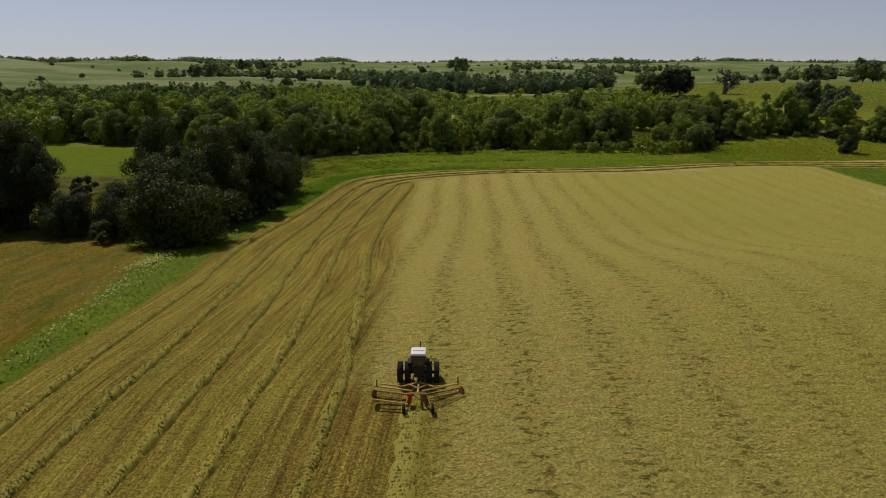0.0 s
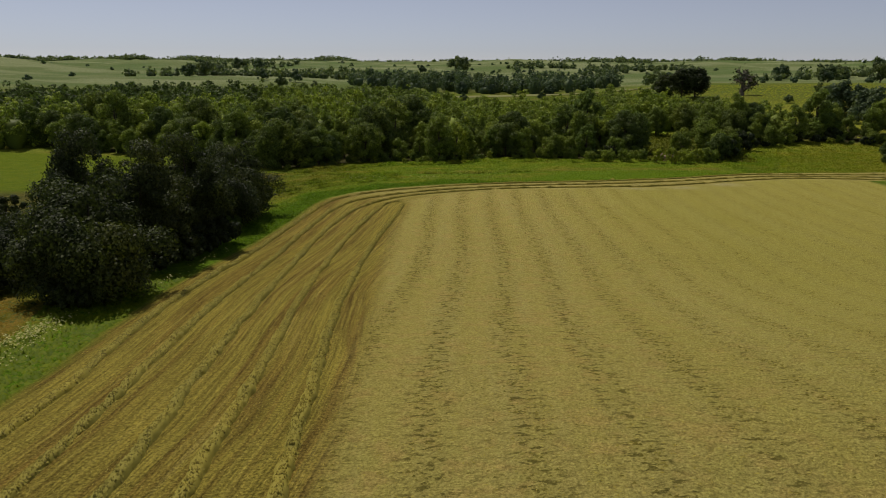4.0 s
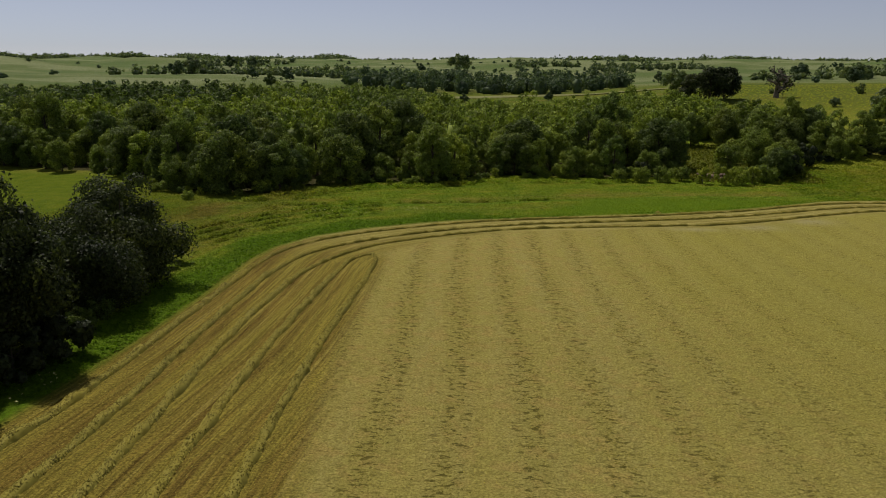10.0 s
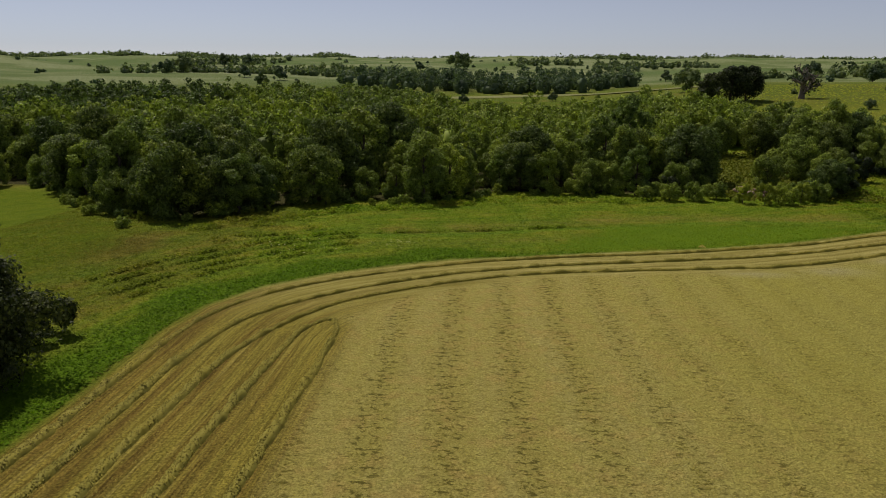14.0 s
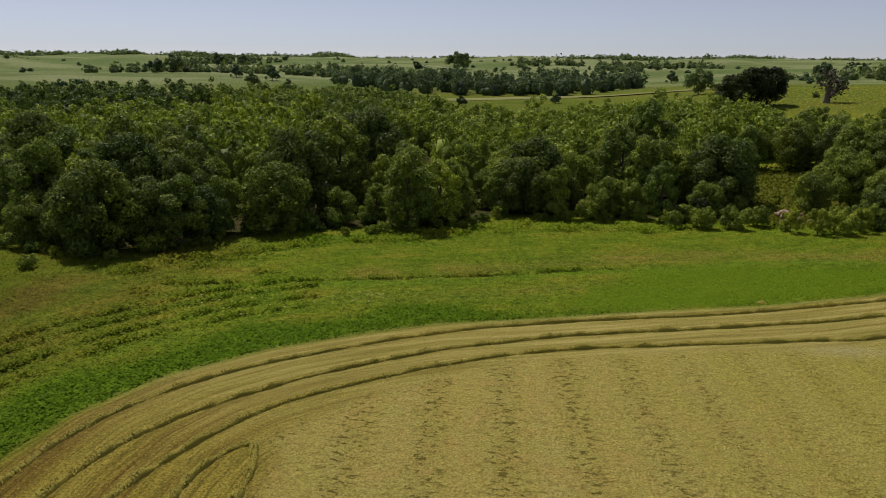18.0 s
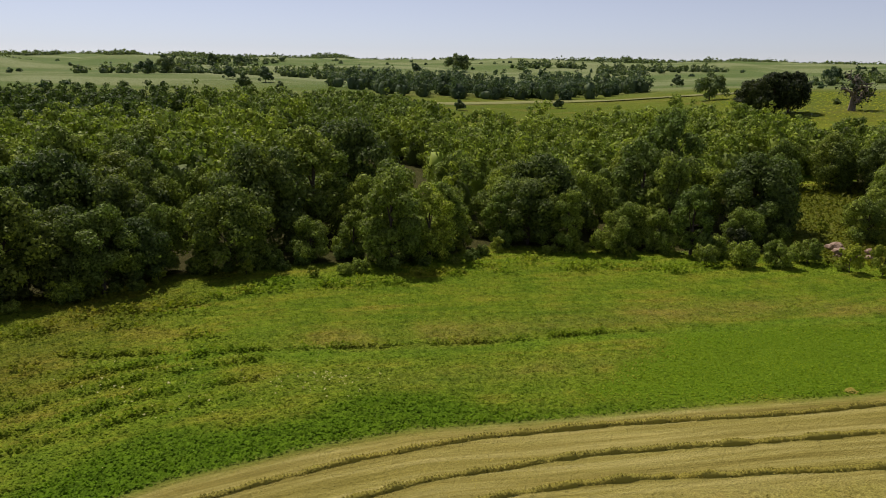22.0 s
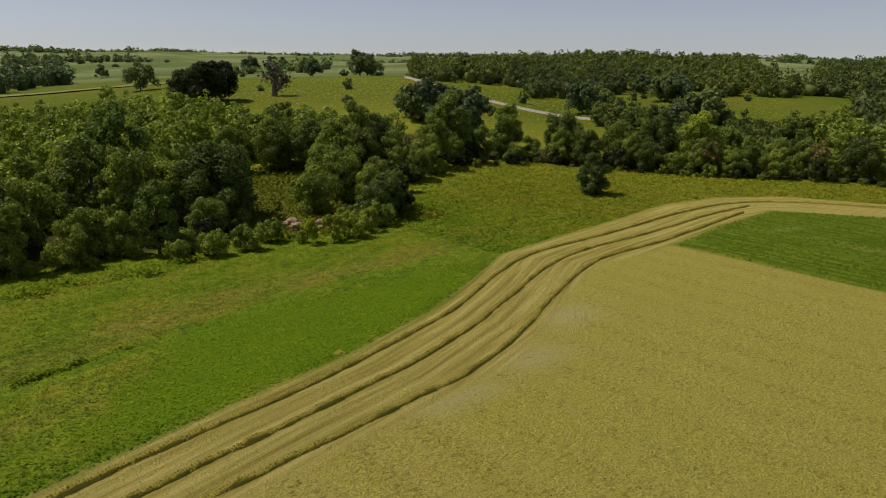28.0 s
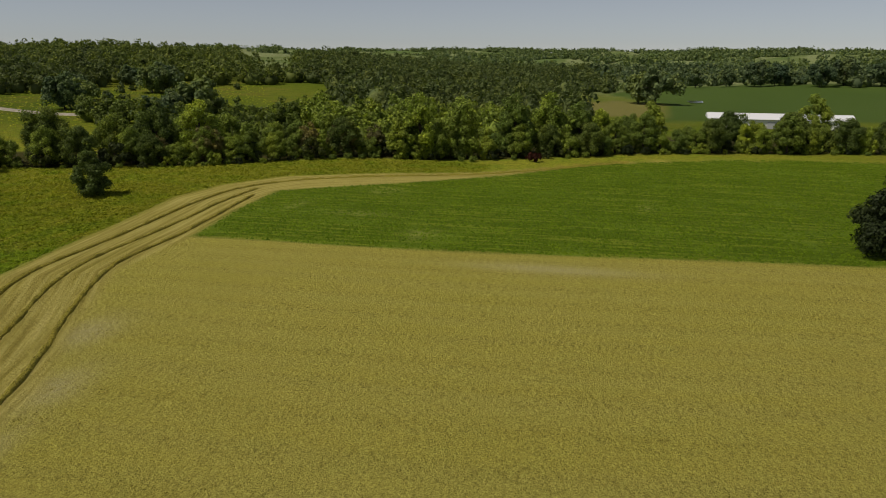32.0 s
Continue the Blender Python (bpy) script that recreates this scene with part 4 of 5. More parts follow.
# ------------------------------------------------------------------ trees beside the field
OAKS = "oaks beside the field"
OAK = tree("oak_tree", "dark spreading oak beside the mown field", 41, 10.8, 6.6, LEAF_DARK, 36000, 0.25, h0=-0.9, lobes=84, group=OAKS, shape=0.5)
OAK_TALL = tree("oak_tree", "tall dark oak beside the mown field", 42, 14.5, 5.9, LEAF_DARK, 36000, 0.25, h0=-0.9, lobes=88, group=OAKS, shape=0.35)
for kind, x, y, s, tall in ((OAK, -34.8, 83.5, 1.0, 1.03), (OAK_TALL, -36.4, 97, 0.88, 1.06), (OAK_TALL, -34.6, 105.8, 0.94, 1.08), (OAK_TALL, -44.3, 98.5, 0.9, 1.22), (OAK, -45, 89, 0.62, 1.05), (OAK, -52, 87.5, 0.52, 1.05),
                            (OAK_TALL, -61, 92, 1.0, 1.1), (OAK, -69, 93, 1.2, 1.1), (OAK, -37.5, 126, 0.94, 1.08), (OAK, -46, 121, 0.74, 1.1), (OAK_TALL, -47, 109, 0.64, 1.1), (OAK, -36.5, 117.5, 0.8, 1.05), (OAK, -45, 130, 0.6, 1.0)):
    plant(kind, x, y, s, tall=tall)
for k, x, y, s in ((2, -53, 104, 1.0), (0, -58, 110, 0.8), (2, -62, 118, 0.9), (0, -55, 122, 0.9), (2, -66, 112, 1.0), (2, -72, 122, 1.1), (0, -60, 131, 0.8), (2, -52, 138, 1.0), (2, -78, 112, 1.2), (2, -50, 145, 0.8)):
    plant(low_kinds[k], x, y, s)
for k, x, y, s in ((2, -37.5, 134.5, 1.4), (1, -34, 121.3, 0.7), (2, -32.2, 102.5, 1.2), (2, -31.6, 106.5, 1.2), (2, -32.4, 98.5, 1.1), (2, -33.5, 79.5, 0.9), (0, -33.6, 112.5, 1.0), (0, -33, 105.5, 0.9), (0, -34, 116, 1.1), (2, -45, 84, 1.0), (2, -62, 83.5, 1.2), (0, -55.5, 113, 0.7), (2, -41, 94, 1.5), (2, -40.5, 104.5, 1.5), (2, -41, 113, 1.4), (2, -33.6, 93.5, 1.1), (2, -40.5, 121.5, 1.3), (0, -33.8, 99, 1.0), (2, -41.5, 92.5, 1.2), (0, -55, 178.4, 0.85), (2, -42.5, 133, 1.3)):
    plant(low_kinds[k], x, y, s)

# ------------------------------------------------------------------ windrows
def windrow(label, line, width=0.56, high=0.31, seed=0, step=0.22):
    """A raked ridge of hay along a line, lumpy, with loose tufts."""
    r = np.random.default_rng(seed)
    pts = np.array(line, float)
    for _ in range(3):
        q = np.empty((2 * len(pts) - 2, 2))
        q[0::2], q[1::2] = pts[:-1] * 0.75 + pts[1:] * 0.25, pts[:-1] * 0.25 + pts[1:] * 0.75
        pts = np.concatenate([pts[:1], q, pts[-1:]])
    at = np.r_[0, np.cumsum(np.hypot(*np.diff(pts, axis=0).T))]
    s = np.arange(0, at[-1], step)
    cx, cy = np.interp(s, at, pts[:, 0]), np.interp(s, at, pts[:, 1])
    tx, ty = np.gradient(cx), np.gradient(cy)
    ln = np.hypot(tx, ty)
    nx, ny = -ty / ln, tx / ln
    lump = np.convolve(r.normal(0, 1, len(s) + 8), np.ones(5) / 5, "same")[4:4 + len(s)]
    lump2 = np.convolve(r.normal(0, 1, len(s) + 30), np.ones(13) / 13, "same")[15:15 + len(s)]
    across = np.linspace(-1, 1, 9)
    wob = lump2 * 0.2
    west = S((145 - cy) / 20)
    wide = width * (0.85 + 0.55 * west)
    hgt = high * (0.95 + 0.2 * west)
    body = np.clip(1 + 0.5 * lump, 0.3, 1.6)
    verts = []
    for a in across:
        off = a * wide / 2 * (1 + 0.3 * lump) + wob
        x, y = cx + nx * off, cy + ny * off
        prof = max(0.0, 1 - abs(a) ** 3.4)
        z = hz(x, y) - 0.04 + hgt * prof * body * r.uniform(0.75, 1.0, len(s))
        verts.append(np.stack([x, y, z], 1))
    v = np.stack(verts, 1).reshape(-1, 3)
    n = len(across)
    f = (np.arange(len(s) - 1)[:, None, None] * n + np.arange(n - 1)[None, :, None] + np.array([0, 1, n + 1, n])).reshape(-1, 4)
    k = int(len(s) * 26)
    i = r.integers(0, len(s), k)
    a = r.normal(0, 0.5, k)
    off = a * wide[i] / 2 + wob[i]
    x, y = cx[i] + nx[i] * off, cy[i] + ny[i] * off
    z = hz(x, y) - 0.05 + hgt[i] * np.clip(1 - np.abs(a) ** 3.4, 0, 1) * body[i] * r.uniform(0.55, 1.0, k)
    v2, f2 = tufts(r, np.stack([x, y, z], 1), 0.18, 0.075, 0.08, np.arctan2(ty[i], tx[i]))
    ob = thing("windrow", label, "windrow", "windrows on the hayfield")
    part("ridge", fill_mesh("ridge", v, np.concatenate([f[:, [0, 1, 2]], f[:, [0, 2, 3]]])), WINDROW_HAY, ob)
    part("loose_hay", fill_mesh("loose_hay", v2, f2), WINDROW_HAY, ob)
    return ob


ROW = "long raked ridge of drying hay on the stubble"
windrow(ROW, [(-21.6, -5), (-21.4, 31), (-20.9, 40), (-20.6, 48), (-20.8, 54), (-21.8, 61), (-24, 70), (-26, 82), (-26.5, 92), (-26.2, 100), (-26.4, 112), (-26.6, 122), (-26.9, 137), (-26, 143), (-23.3, 149), (-18.4, 154.3), (-12, 159), (-4.2, 163.6), (2, 165.8), (10, 168.3), (19.5, 170.5),
               (28, 173.6), (39.2, 178), (47, 183), (54.6, 187.7), (62, 191), (77.5, 192.8), (95, 196), (112, 197.6), (122, 195), (131, 186.5), (140, 173), (149, 157.5), (165, 142.5), (178, 129)], seed=1)
windrow(ROW, [(-17.3, -5), (-17, 31), (-16.2, 38), (-16, 46), (-16.5, 52), (-18.6, 64), (-21, 77), (-22.4, 90), (-22.8, 102), (-23.6, 114), (-23.9, 124), (-23.9, 134), (-22.6, 142.5), (-16.4, 150.6), (-8, 157.3), (0.4, 161.6), (9.5, 164.7), (18.8, 167),
               (32, 170.6), (45.7, 177.6), (59.2, 185.4), (68.3, 188.2), (86, 190), (104, 193.3), (116, 193.5)], seed=2)
windrow(ROW, [(-12.3, -5), (-12, 31), (-11.3, 38), (-11.4, 45), (-12.4, 53), (-14.7, 65), (-17.5, 80), (-19.3, 93), (-20, 102), (-20.7, 110), (-21, 120), (-20.9, 130), (-20, 137), (-16.6, 145.8), (-10.7, 151.6), (-3.6, 156.6), (4.7, 160.2), (13.5, 162.2),
               (24, 164.3), (32, 166), (40.2, 169.7), (49, 175), (61.5, 181.8), (68.2, 184), (80, 184.9), (97, 188.6), (110, 191)], seed=3)
windrow(ROW, [(-7.9, -5), (-7.8, 31), (-7.5, 40), (-7.9, 46), (-8.8, 53), (-11, 66), (-13.8, 80), (-15.4, 91), (-16.2, 100), (-16.9, 112), (-17, 128), (-16.9, 138), (-15.6, 142.2), (-14.2, 142.3), (-13.4, 139), (-13, 126), (-12.9, 112), (-12, 97), (-9.9, 79), (-7.6, 67), (-5.9, 58), (-4, 47), (-3.2, 41), (-2.6, 33), (-2.5, -5)], seed=4)
windrow("fresh ridge of hay raked up on the stubble", [(2.6, -5), (2.2, 20), (1.75, 30), (1.8, 34)], 1.0, 0.22, seed=5)

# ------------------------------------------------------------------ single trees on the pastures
pasture_kinds = [tree("pasture_tree", "round dark tree standing alone on the pasture", 51, 8.0, 4.4, LEAF_FAR_HAZED, 2600, 0.62, h0=0.2, lobes=30, group="trees on the pastures"),
                 tree("pasture_tree", "broad dark tree standing on the pasture", 52, 10.0, 6.0, LEAF_FAR_HAZED, 3000, 0.7, h0=0.2, lobes=34, group="trees on the pastures")]


def stand(kind, own, rows, label=""):
    for x, y, h in rows:
        plant(kind, x, y, h / own * (0.92 if math.hypot(x, y - 127) > 600 else 1.0), label=label)


stand(pasture_kinds[0], 8.0, ((-247, 727, 12), (-195, 627, 8), (-207, 705, 10), (-152, 577, 6), (-164, 499, 5), (-138, 460, 4), (-411, 1168, 15), (-117, 948, 8), (-29, 479, 4), (20, 506, 4),
                              (124, 724, 8), (322, 837, 8), (131, 272, 2), (242, 328, 3), (306, 370, 5), (131, 303, 6.5), (123, 282, 6.8), (215, 278, 5), (649, 83, 13), (118, 297, 5)))
stand(pasture_kinds[1], 10.0, ((-347, 780, 15), (-344, 810, 14), (-343, 849, 10), (-377, 998, 13), (-133, 462, 5), (-122, 466, 5), (-474, 1982, 15), (-74, 953, 16), (-66, 965, 14), (217, 561, 7),
                               (299, 737, 10), (262, 578, 13), (273, 586, 11), (321, 657, 11), (254, 757, 11), (84, 460, 9), (236, 603, 10), (122, 301, 7.5), (229, 279, 7.5), (285, 337, 9.5), (213, 269, 8), (282, 337.3, 9), (287.1, 333.7, 10), (310.7, 370.5, 7), (234.9, 336.5, 8), (223.2, 322.6, 7), (238.1, 325.1, 3), (203.9, 262.4, 11), (206.1, 268, 9), (195.3, 267.7, 8), (184.4, 265.7, 7), (207, 316.7, 9), (118.2, 296.7, 9), (127.7, 297.2, 8), (125.5, 283.8, 9), (146.9, 332.7, 4), (113.8, 331.2, 2.5),
                               (416, 119, 15), (424, 128, 13), (649, 37, 17), (660, 20, 15), (655, 58, 12), (640, -10, 16), (661, -32, 18), (664, -60, 17)))
OAK_HILL = tree("hill_oak", "big dark oak on the edge of the hill pasture", 53, 14.5, 7.0, LEAF_DARK, 9500, 0.55, h0=0.2, lobes=70, group="oaks on the hill")
for x, y, s in ((77, 356, 1.0), (84, 362, 0.95), (70, 352, 0.85)):
    plant(OAK_HILL, x, y, s)
LIME = tree("yellow_green_tree", "bright yellow-green tree on the ridge", 54, 11.0, 6.0, LEAF_LIGHT, 1500, 0.7, h0=0.8, lobes=30)
plant(LIME, 290, 610, 1.0)
FIELD_BUSH = tree("field_tree", "dark round tree at the corner of the crop field", 55, 8.6, 5.0, LEAF_DARK, 20000, 0.29, h0=-0.4, lobes=60)
plant(FIELD_BUSH, 90.5, 98.5, 1.0)
LONE = tree("lone_tree", "small dark pointed tree alone in the meadow", 56, 8.2, 3.1, LEAF_MID, 15000, 0.28, h0=-1.0, lobes=60, shape=1.3)
plant(LONE, 100, 215.5, 1.0)
RED = tree("red_bush", "small bush with dark red leaves by the field", 57, 2.6, 2.3, LEAF_RED, 900, 0.4, h0=0.0, lobes=18, category="bush")
plant(RED, 173, 151, 1.0)
BIG = tree("cottonwood_tree", "tall pale green cottonwood behind the crop field", 58, 14.5, 5.6, LEAF, 11000, 0.46, h0=0.0, lobes=76, group="cottonwoods behind the crop field")
for x, y, s in ((168, 178, 1.0), (174, 170, 0.95), (182, 157, 1.0), (189, 149, 1.0), (195, 142, 0.85), (172, 184, 0.85)):
    plant(BIG, x, y, s)
# Greyish dry willows in the east wood.
DRY = tree("willow_tree", "greyish half-dry willow in the tree belt", 59, 9.5, 4.0, LEAF_DRY, 4000, 0.45, h0=0.0, lobes=40, gap=0.5, group="dry willows in the tree belt")
for x, y, s in ((140, 219, 0.9), (158, 203, 1.0), (163, 196, 1.05), (168, 190, 0.9), (136, 229, 0.7)):
    plant(DRY, x, y, s)


def bare_tree(seed, height, label, leaf_count):
    """A dying tree: bare twisting branches with a few leaf clumps left."""
    r = np.random.default_rng(seed)
    ob = thing("bare_tree", label, "tree")
    bm = bmesh.new()
    tips = []

    def grow(a, way, length, radius, depth):
        b = a + way * length
        tube(bm, a, b, radius, radius * 0.68, 6)
        if depth == 0:
            tips.append(b)
            return
        for _ in range(3 if depth > 1 else 2):
            w = (way + Vector(r.normal(0, 0.72, 3)) + Vector((0, 0, 0.05))).normalized()
            grow(a.lerp(b, r.uniform(0.7, 1.0)), w, length * r.uniform(0.6, 0.82), radius * 0.66, depth - 1)

    grow(Vector((0, 0, -0.4)), Vector((0.05, 0, 1)), height * 0.26, height * 0.075, 5)
    part("trunk", bm, DEAD, ob, "weathered grey-brown trunk with bare branches")
    c = np.array([tips[i] for i in r.integers(0, len(tips), leaf_count)]) + r.normal(0, 0.6, (leaf_count, 3))
    v, f = clumps(r, c, np.array([0, 0, 1.0]) + np.zeros((leaf_count, 3)), 0.55, 0.7)
    part("crown", fill_mesh("crown", v, f), LEAF_DARK, ob, "patchy dark leaves")
    return ob


snag = bare_tree(61, 12.5, "half-dead tree with bare branches on the hill pasture", 420)
snag.matrix_basis = put(snag, 107.5, 373, 1.4, 0.4)

# ------------------------------------------------------------------ road, pond, bank, barns
def ribbon(name, line, width, mat, label, lift=0.12, category="road"):
    pts = np.array(line, float)
    for _ in range(2):
        q = np.empty((2 * len(pts) - 2, 2))
        q[0::2], q[1::2] = pts[:-1] * 0.75 + pts[1:] * 0.25, pts[:-1] * 0.25 + pts[1:] * 0.75
        pts = np.concatenate([pts[:1], q, pts[-1:]])
    at = np.r_[0, np.cumsum(np.hypot(*np.diff(pts, axis=0).T))]
    s = np.arange(0, at[-1], 2.0)
    cx, cy = np.interp(s, at, pts[:, 0]), np.interp(s, at, pts[:, 1])
    tx, ty = np.gradient(cx), np.gradient(cy)
    ln = np.hypot(tx, ty)
    rowsv = []
    for a, drop in ((-0.62, -0.5), (-0.5, 0.0), (0, 0.08), (0.5, 0.0), (0.62, -0.5)):
        x, y = cx - ty / ln * a * width, cy + tx / ln * a * width
        rowsv.append(np.stack([x, y, hz(cx, cy) + lift + drop], 1))
    v = np.stack(rowsv, 1).reshape(-1, 3)
    f = (np.arange(len(s) - 1)[:, None, None] * 5 + np.arange(4)[None, :, None] + np.array([0, 5, 6, 1])).reshape(-1, 4)
    me = fill_mesh(name, v, f[:, ::-1])
    me.materials.append(mat)
    return tagged(new(name, me), label, category, kind="structure")


m_gravel, nt, b = material("gravel", 0.95)
nt.links.new(ramp(nt, noise_tex(nt, place(nt), 1.2, 6), [(0.3, (0.26, 0.23, 0.17)), (0.7, (0.43, 0.39, 0.31))]), b.inputs["Base Color"])
ribbon("road", [(250, 500), (232, 470), (212, 425), (193, 378), (188, 350), (190, 325), (199, 296), (205, 268)], 3.8, m_gravel, "pale gravel road over the hill pasture", 0.45)

m_mown, nt, b = material("mown_pale_grass", 0.95)
nt.links.new(ramp(nt, noise_tex(nt, place(nt), 0.4, 5), [(0.3, (0.19, 0.205, 0.07)), (0.7, (0.27, 0.265, 0.10))]), b.inputs["Base Color"])
ribbon("mown_strip", [(-64, 516), (-37, 522), (0, 548), (27, 561), (60, 538), (84, 517), (112, 503)], 13, m_mown, "pale mown strip of grass below the far tree belt", 0.55, "field")

m_water, nt, b = material("pond_water", 0.08)
b.inputs["Base Color"].default_value = (0.06, 0.07, 0.06, 1)
b.inputs["Specular IOR Level"].default_value = 0.9
bump(nt, b, noise_tex(nt, place(nt), 0.8, 3), 0.08, 0.05)


def pond(outline, label):
    bm = bmesh.new()
    zz = max(float(hz(x, y)) for x, y in outline) + 0.25
    ring = []
    n = len(outline)
    for k in range(n):
        a, c = Vector(outline[k]), Vector(outline[(k + 1) % n])
        for f in (0, 0.33, 0.67):
            p = a.lerp(c, f)
            ring.append(bm.verts.new((p.x, p.y, zz)))
    bm.faces.new(ring)
    ob = part("water", bm, m_water, None)
    return tagged(ob, label, "pond", kind="structure")


pond([(438, 99), (441, 92), (462, 91), (460, 100)], "small pale pond beside the crop field")

m_clay, nt, b = material("clay_bank", 0.95)
n1 = noise_tex(nt, place(nt), 2.2, 6)
nt.links.new(ramp(nt, n1, [(0.3, (0.16, 0.10, 0.06)), (0.55, (0.36, 0.26, 0.18)), (0.75, (0.48, 0.40, 0.32))]), b.inputs["Base Color"])
bump(nt, b, n1, 0.9, 0.2)
r = np.random.default_rng(71)
bank = thing("clay_bank", "eroded bank of bare reddish clay and stones", "bank", at=(44.5, 222, float(hz(44.5, 222))))
for k in range(16):
    bm = bmesh.new()
    bmesh.ops.create_icosphere(bm, subdivisions=2, radius=r.uniform(0.35, 0.95))
    for vert in bm.verts:
        vert.co *= 1 + 0.3 * noise.noise(vert.co * 1.7 + Vector((k, 0, 0)))
        vert.co.z *= 0.6
    bmesh.ops.translate(bm, vec=(r.normal(0, 2.0), r.normal(0, 1.6), r.uniform(-0.2, 1.4)), verts=bm.verts)
    part("stone", bm, m_clay, bank)

m_tin = plain("white_tin_roof", (0.74, 0.75, 0.76), 0.45, 0, 0.12, 0.4)
m_white, m_roof = plain("white_siding", (0.78, 0.78, 0.75), 0.6, 0, 0.15, 0.3), plain("grey_roof", (0.45, 0.46, 0.47), 0.5, 0, 0.2, 0.3)


def barn(x, y, turn, size, label, roof_mat=None):
    ob = thing("barn", label, "barn", "far farm buildings", at=(x, y, float(hz(x, y))), turn=turn)
    lx, ly, h = size
    bm = bmesh.new()
    box(bm, (lx, ly, h), (0, 0, h / 2))
    part("wall", bm, m_white, ob)
    bm = bmesh.new()
    vs = [bm.verts.new(p) for p in ((-lx * 0.53, -ly * 0.56, h * 0.97), (lx * 0.53, -ly * 0.56, h * 0.97), (lx * 0.53, 0, h * 1.5), (-lx * 0.53, 0, h * 1.5), (-lx * 0.53, ly * 0.56, h * 0.97), (lx * 0.53, ly * 0.56, h * 0.97))]
    for q in ((0, 1, 2, 3), (3, 2, 5, 4), (0, 3, 4), (1, 5, 2), (0, 4, 5, 1)):
        bm.faces.new([vs[i] for i in q])
    part("roof", bm, roof_mat or m_roof, ob, "pale metal gable roof")
    bm = bmesh.new()
    box(bm, (lx * 0.18, 0.2, h * 0.7), (0, -ly / 2 - 0.08, h * 0.35))
    part("door", bm, m_roof, ob)
    return ob


barn(1750, 95, 1.5, (30, 10, 4), "long white farm building far away among fields")
barn(2100, 380, 1.2, (16, 9, 5), "small white farm building on the far horizon")

barn(287.4, 78.3, -1.577, (46.4, 12, 3.4), "long low white livestock barn behind the tree belt", m_tin)

# ------------------------------------------------------------------ tractor and rake
WHITE = plain("white_paint", (0.78, 0.77, 0.72), 0.4, 0, 0.12, 5)
BLACK = plain("black_rubber", (0.022, 0.022, 0.024), 0.85, 0, 0.35, 8)
DARK = plain("dark_iron", (0.035, 0.033, 0.03), 0.6, 0.2, 0.3, 8)
YELLOW = plain("yellow_paint", (0.62, 0.42, 0.09), 0.5, 0, 0.3, 6)
RUST = plain("rusty_steel", (0.16, 0.065, 0.025), 0.85, 0.1, 0.4, 8)
REDP = plain("red_paint", (0.5, 0.03, 0.02), 0.5, 0, 0.2, 8)
m_glass, nt, b = material("cab_glass", 0.05)
b.inputs["Base Color"].default_value = (0.03, 0.035, 0.035, 1)
b.inputs["Specular IOR Level"].default_value = 0.7
GLASS = m_glass


def wheel(name, parent, at, radius, width, lugs=22, rim_mat=None):
    """A tyre with lugs, and its rim, turning about the x axis."""
    bm = bmesh.new()
    prof = [(-0.5, 0.62), (-0.5, 0.86), (-0.40, 0.96), (0.0, 0.975), (0.40, 0.96), (0.5, 0.86), (0.5, 0.62)]
    n = 28
    ring = [[bm.verts.new((px * width, math.cos(2 * math.pi * k / n) * pr * radius, math.sin(2 * math.pi * k / n) * pr * radius)) for px, pr in prof] for k in range(n)]
    for k in range(n):
        for j in range(len(prof) - 1):
            bm.faces.new((ring[k][j], ring[k][j + 1], ring[(k + 1) % n][j + 1], ring[(k + 1) % n][j]))
    for k in range(lugs):
        for side in (-1, 1):
            a = 2 * math.pi * (k + (0.5 if side > 0 else 0)) / lugs
            rot = Matrix.Rotation(a, 3, "X") @ Matrix.Rotation(side * 0.5, 3, "Z")
            c = Matrix.Rotation(a, 3, "X") @ Vector((side * width * 0.24, 0, radius * 0.97))
            box(bm, (width * 0.5, radius * 0.06, radius * 0.07), c, 0, rot)
    tyre = part(name, bm, BLACK, parent, "black rubber tyre with chevron lugs")
    tyre.location = at
    bm = bmesh.new()
    tube(bm, (-width * 0.30, 0, 0), (width * 0.30, 0, 0), radius * 0.62, None, 20)
    tube(bm, (-width * 0.42, 0, 0), (width * 0.42, 0, 0), radius * 0.2, None, 12)
    part("rim", bm, rim_mat or DARK, tyre)
    return tyre




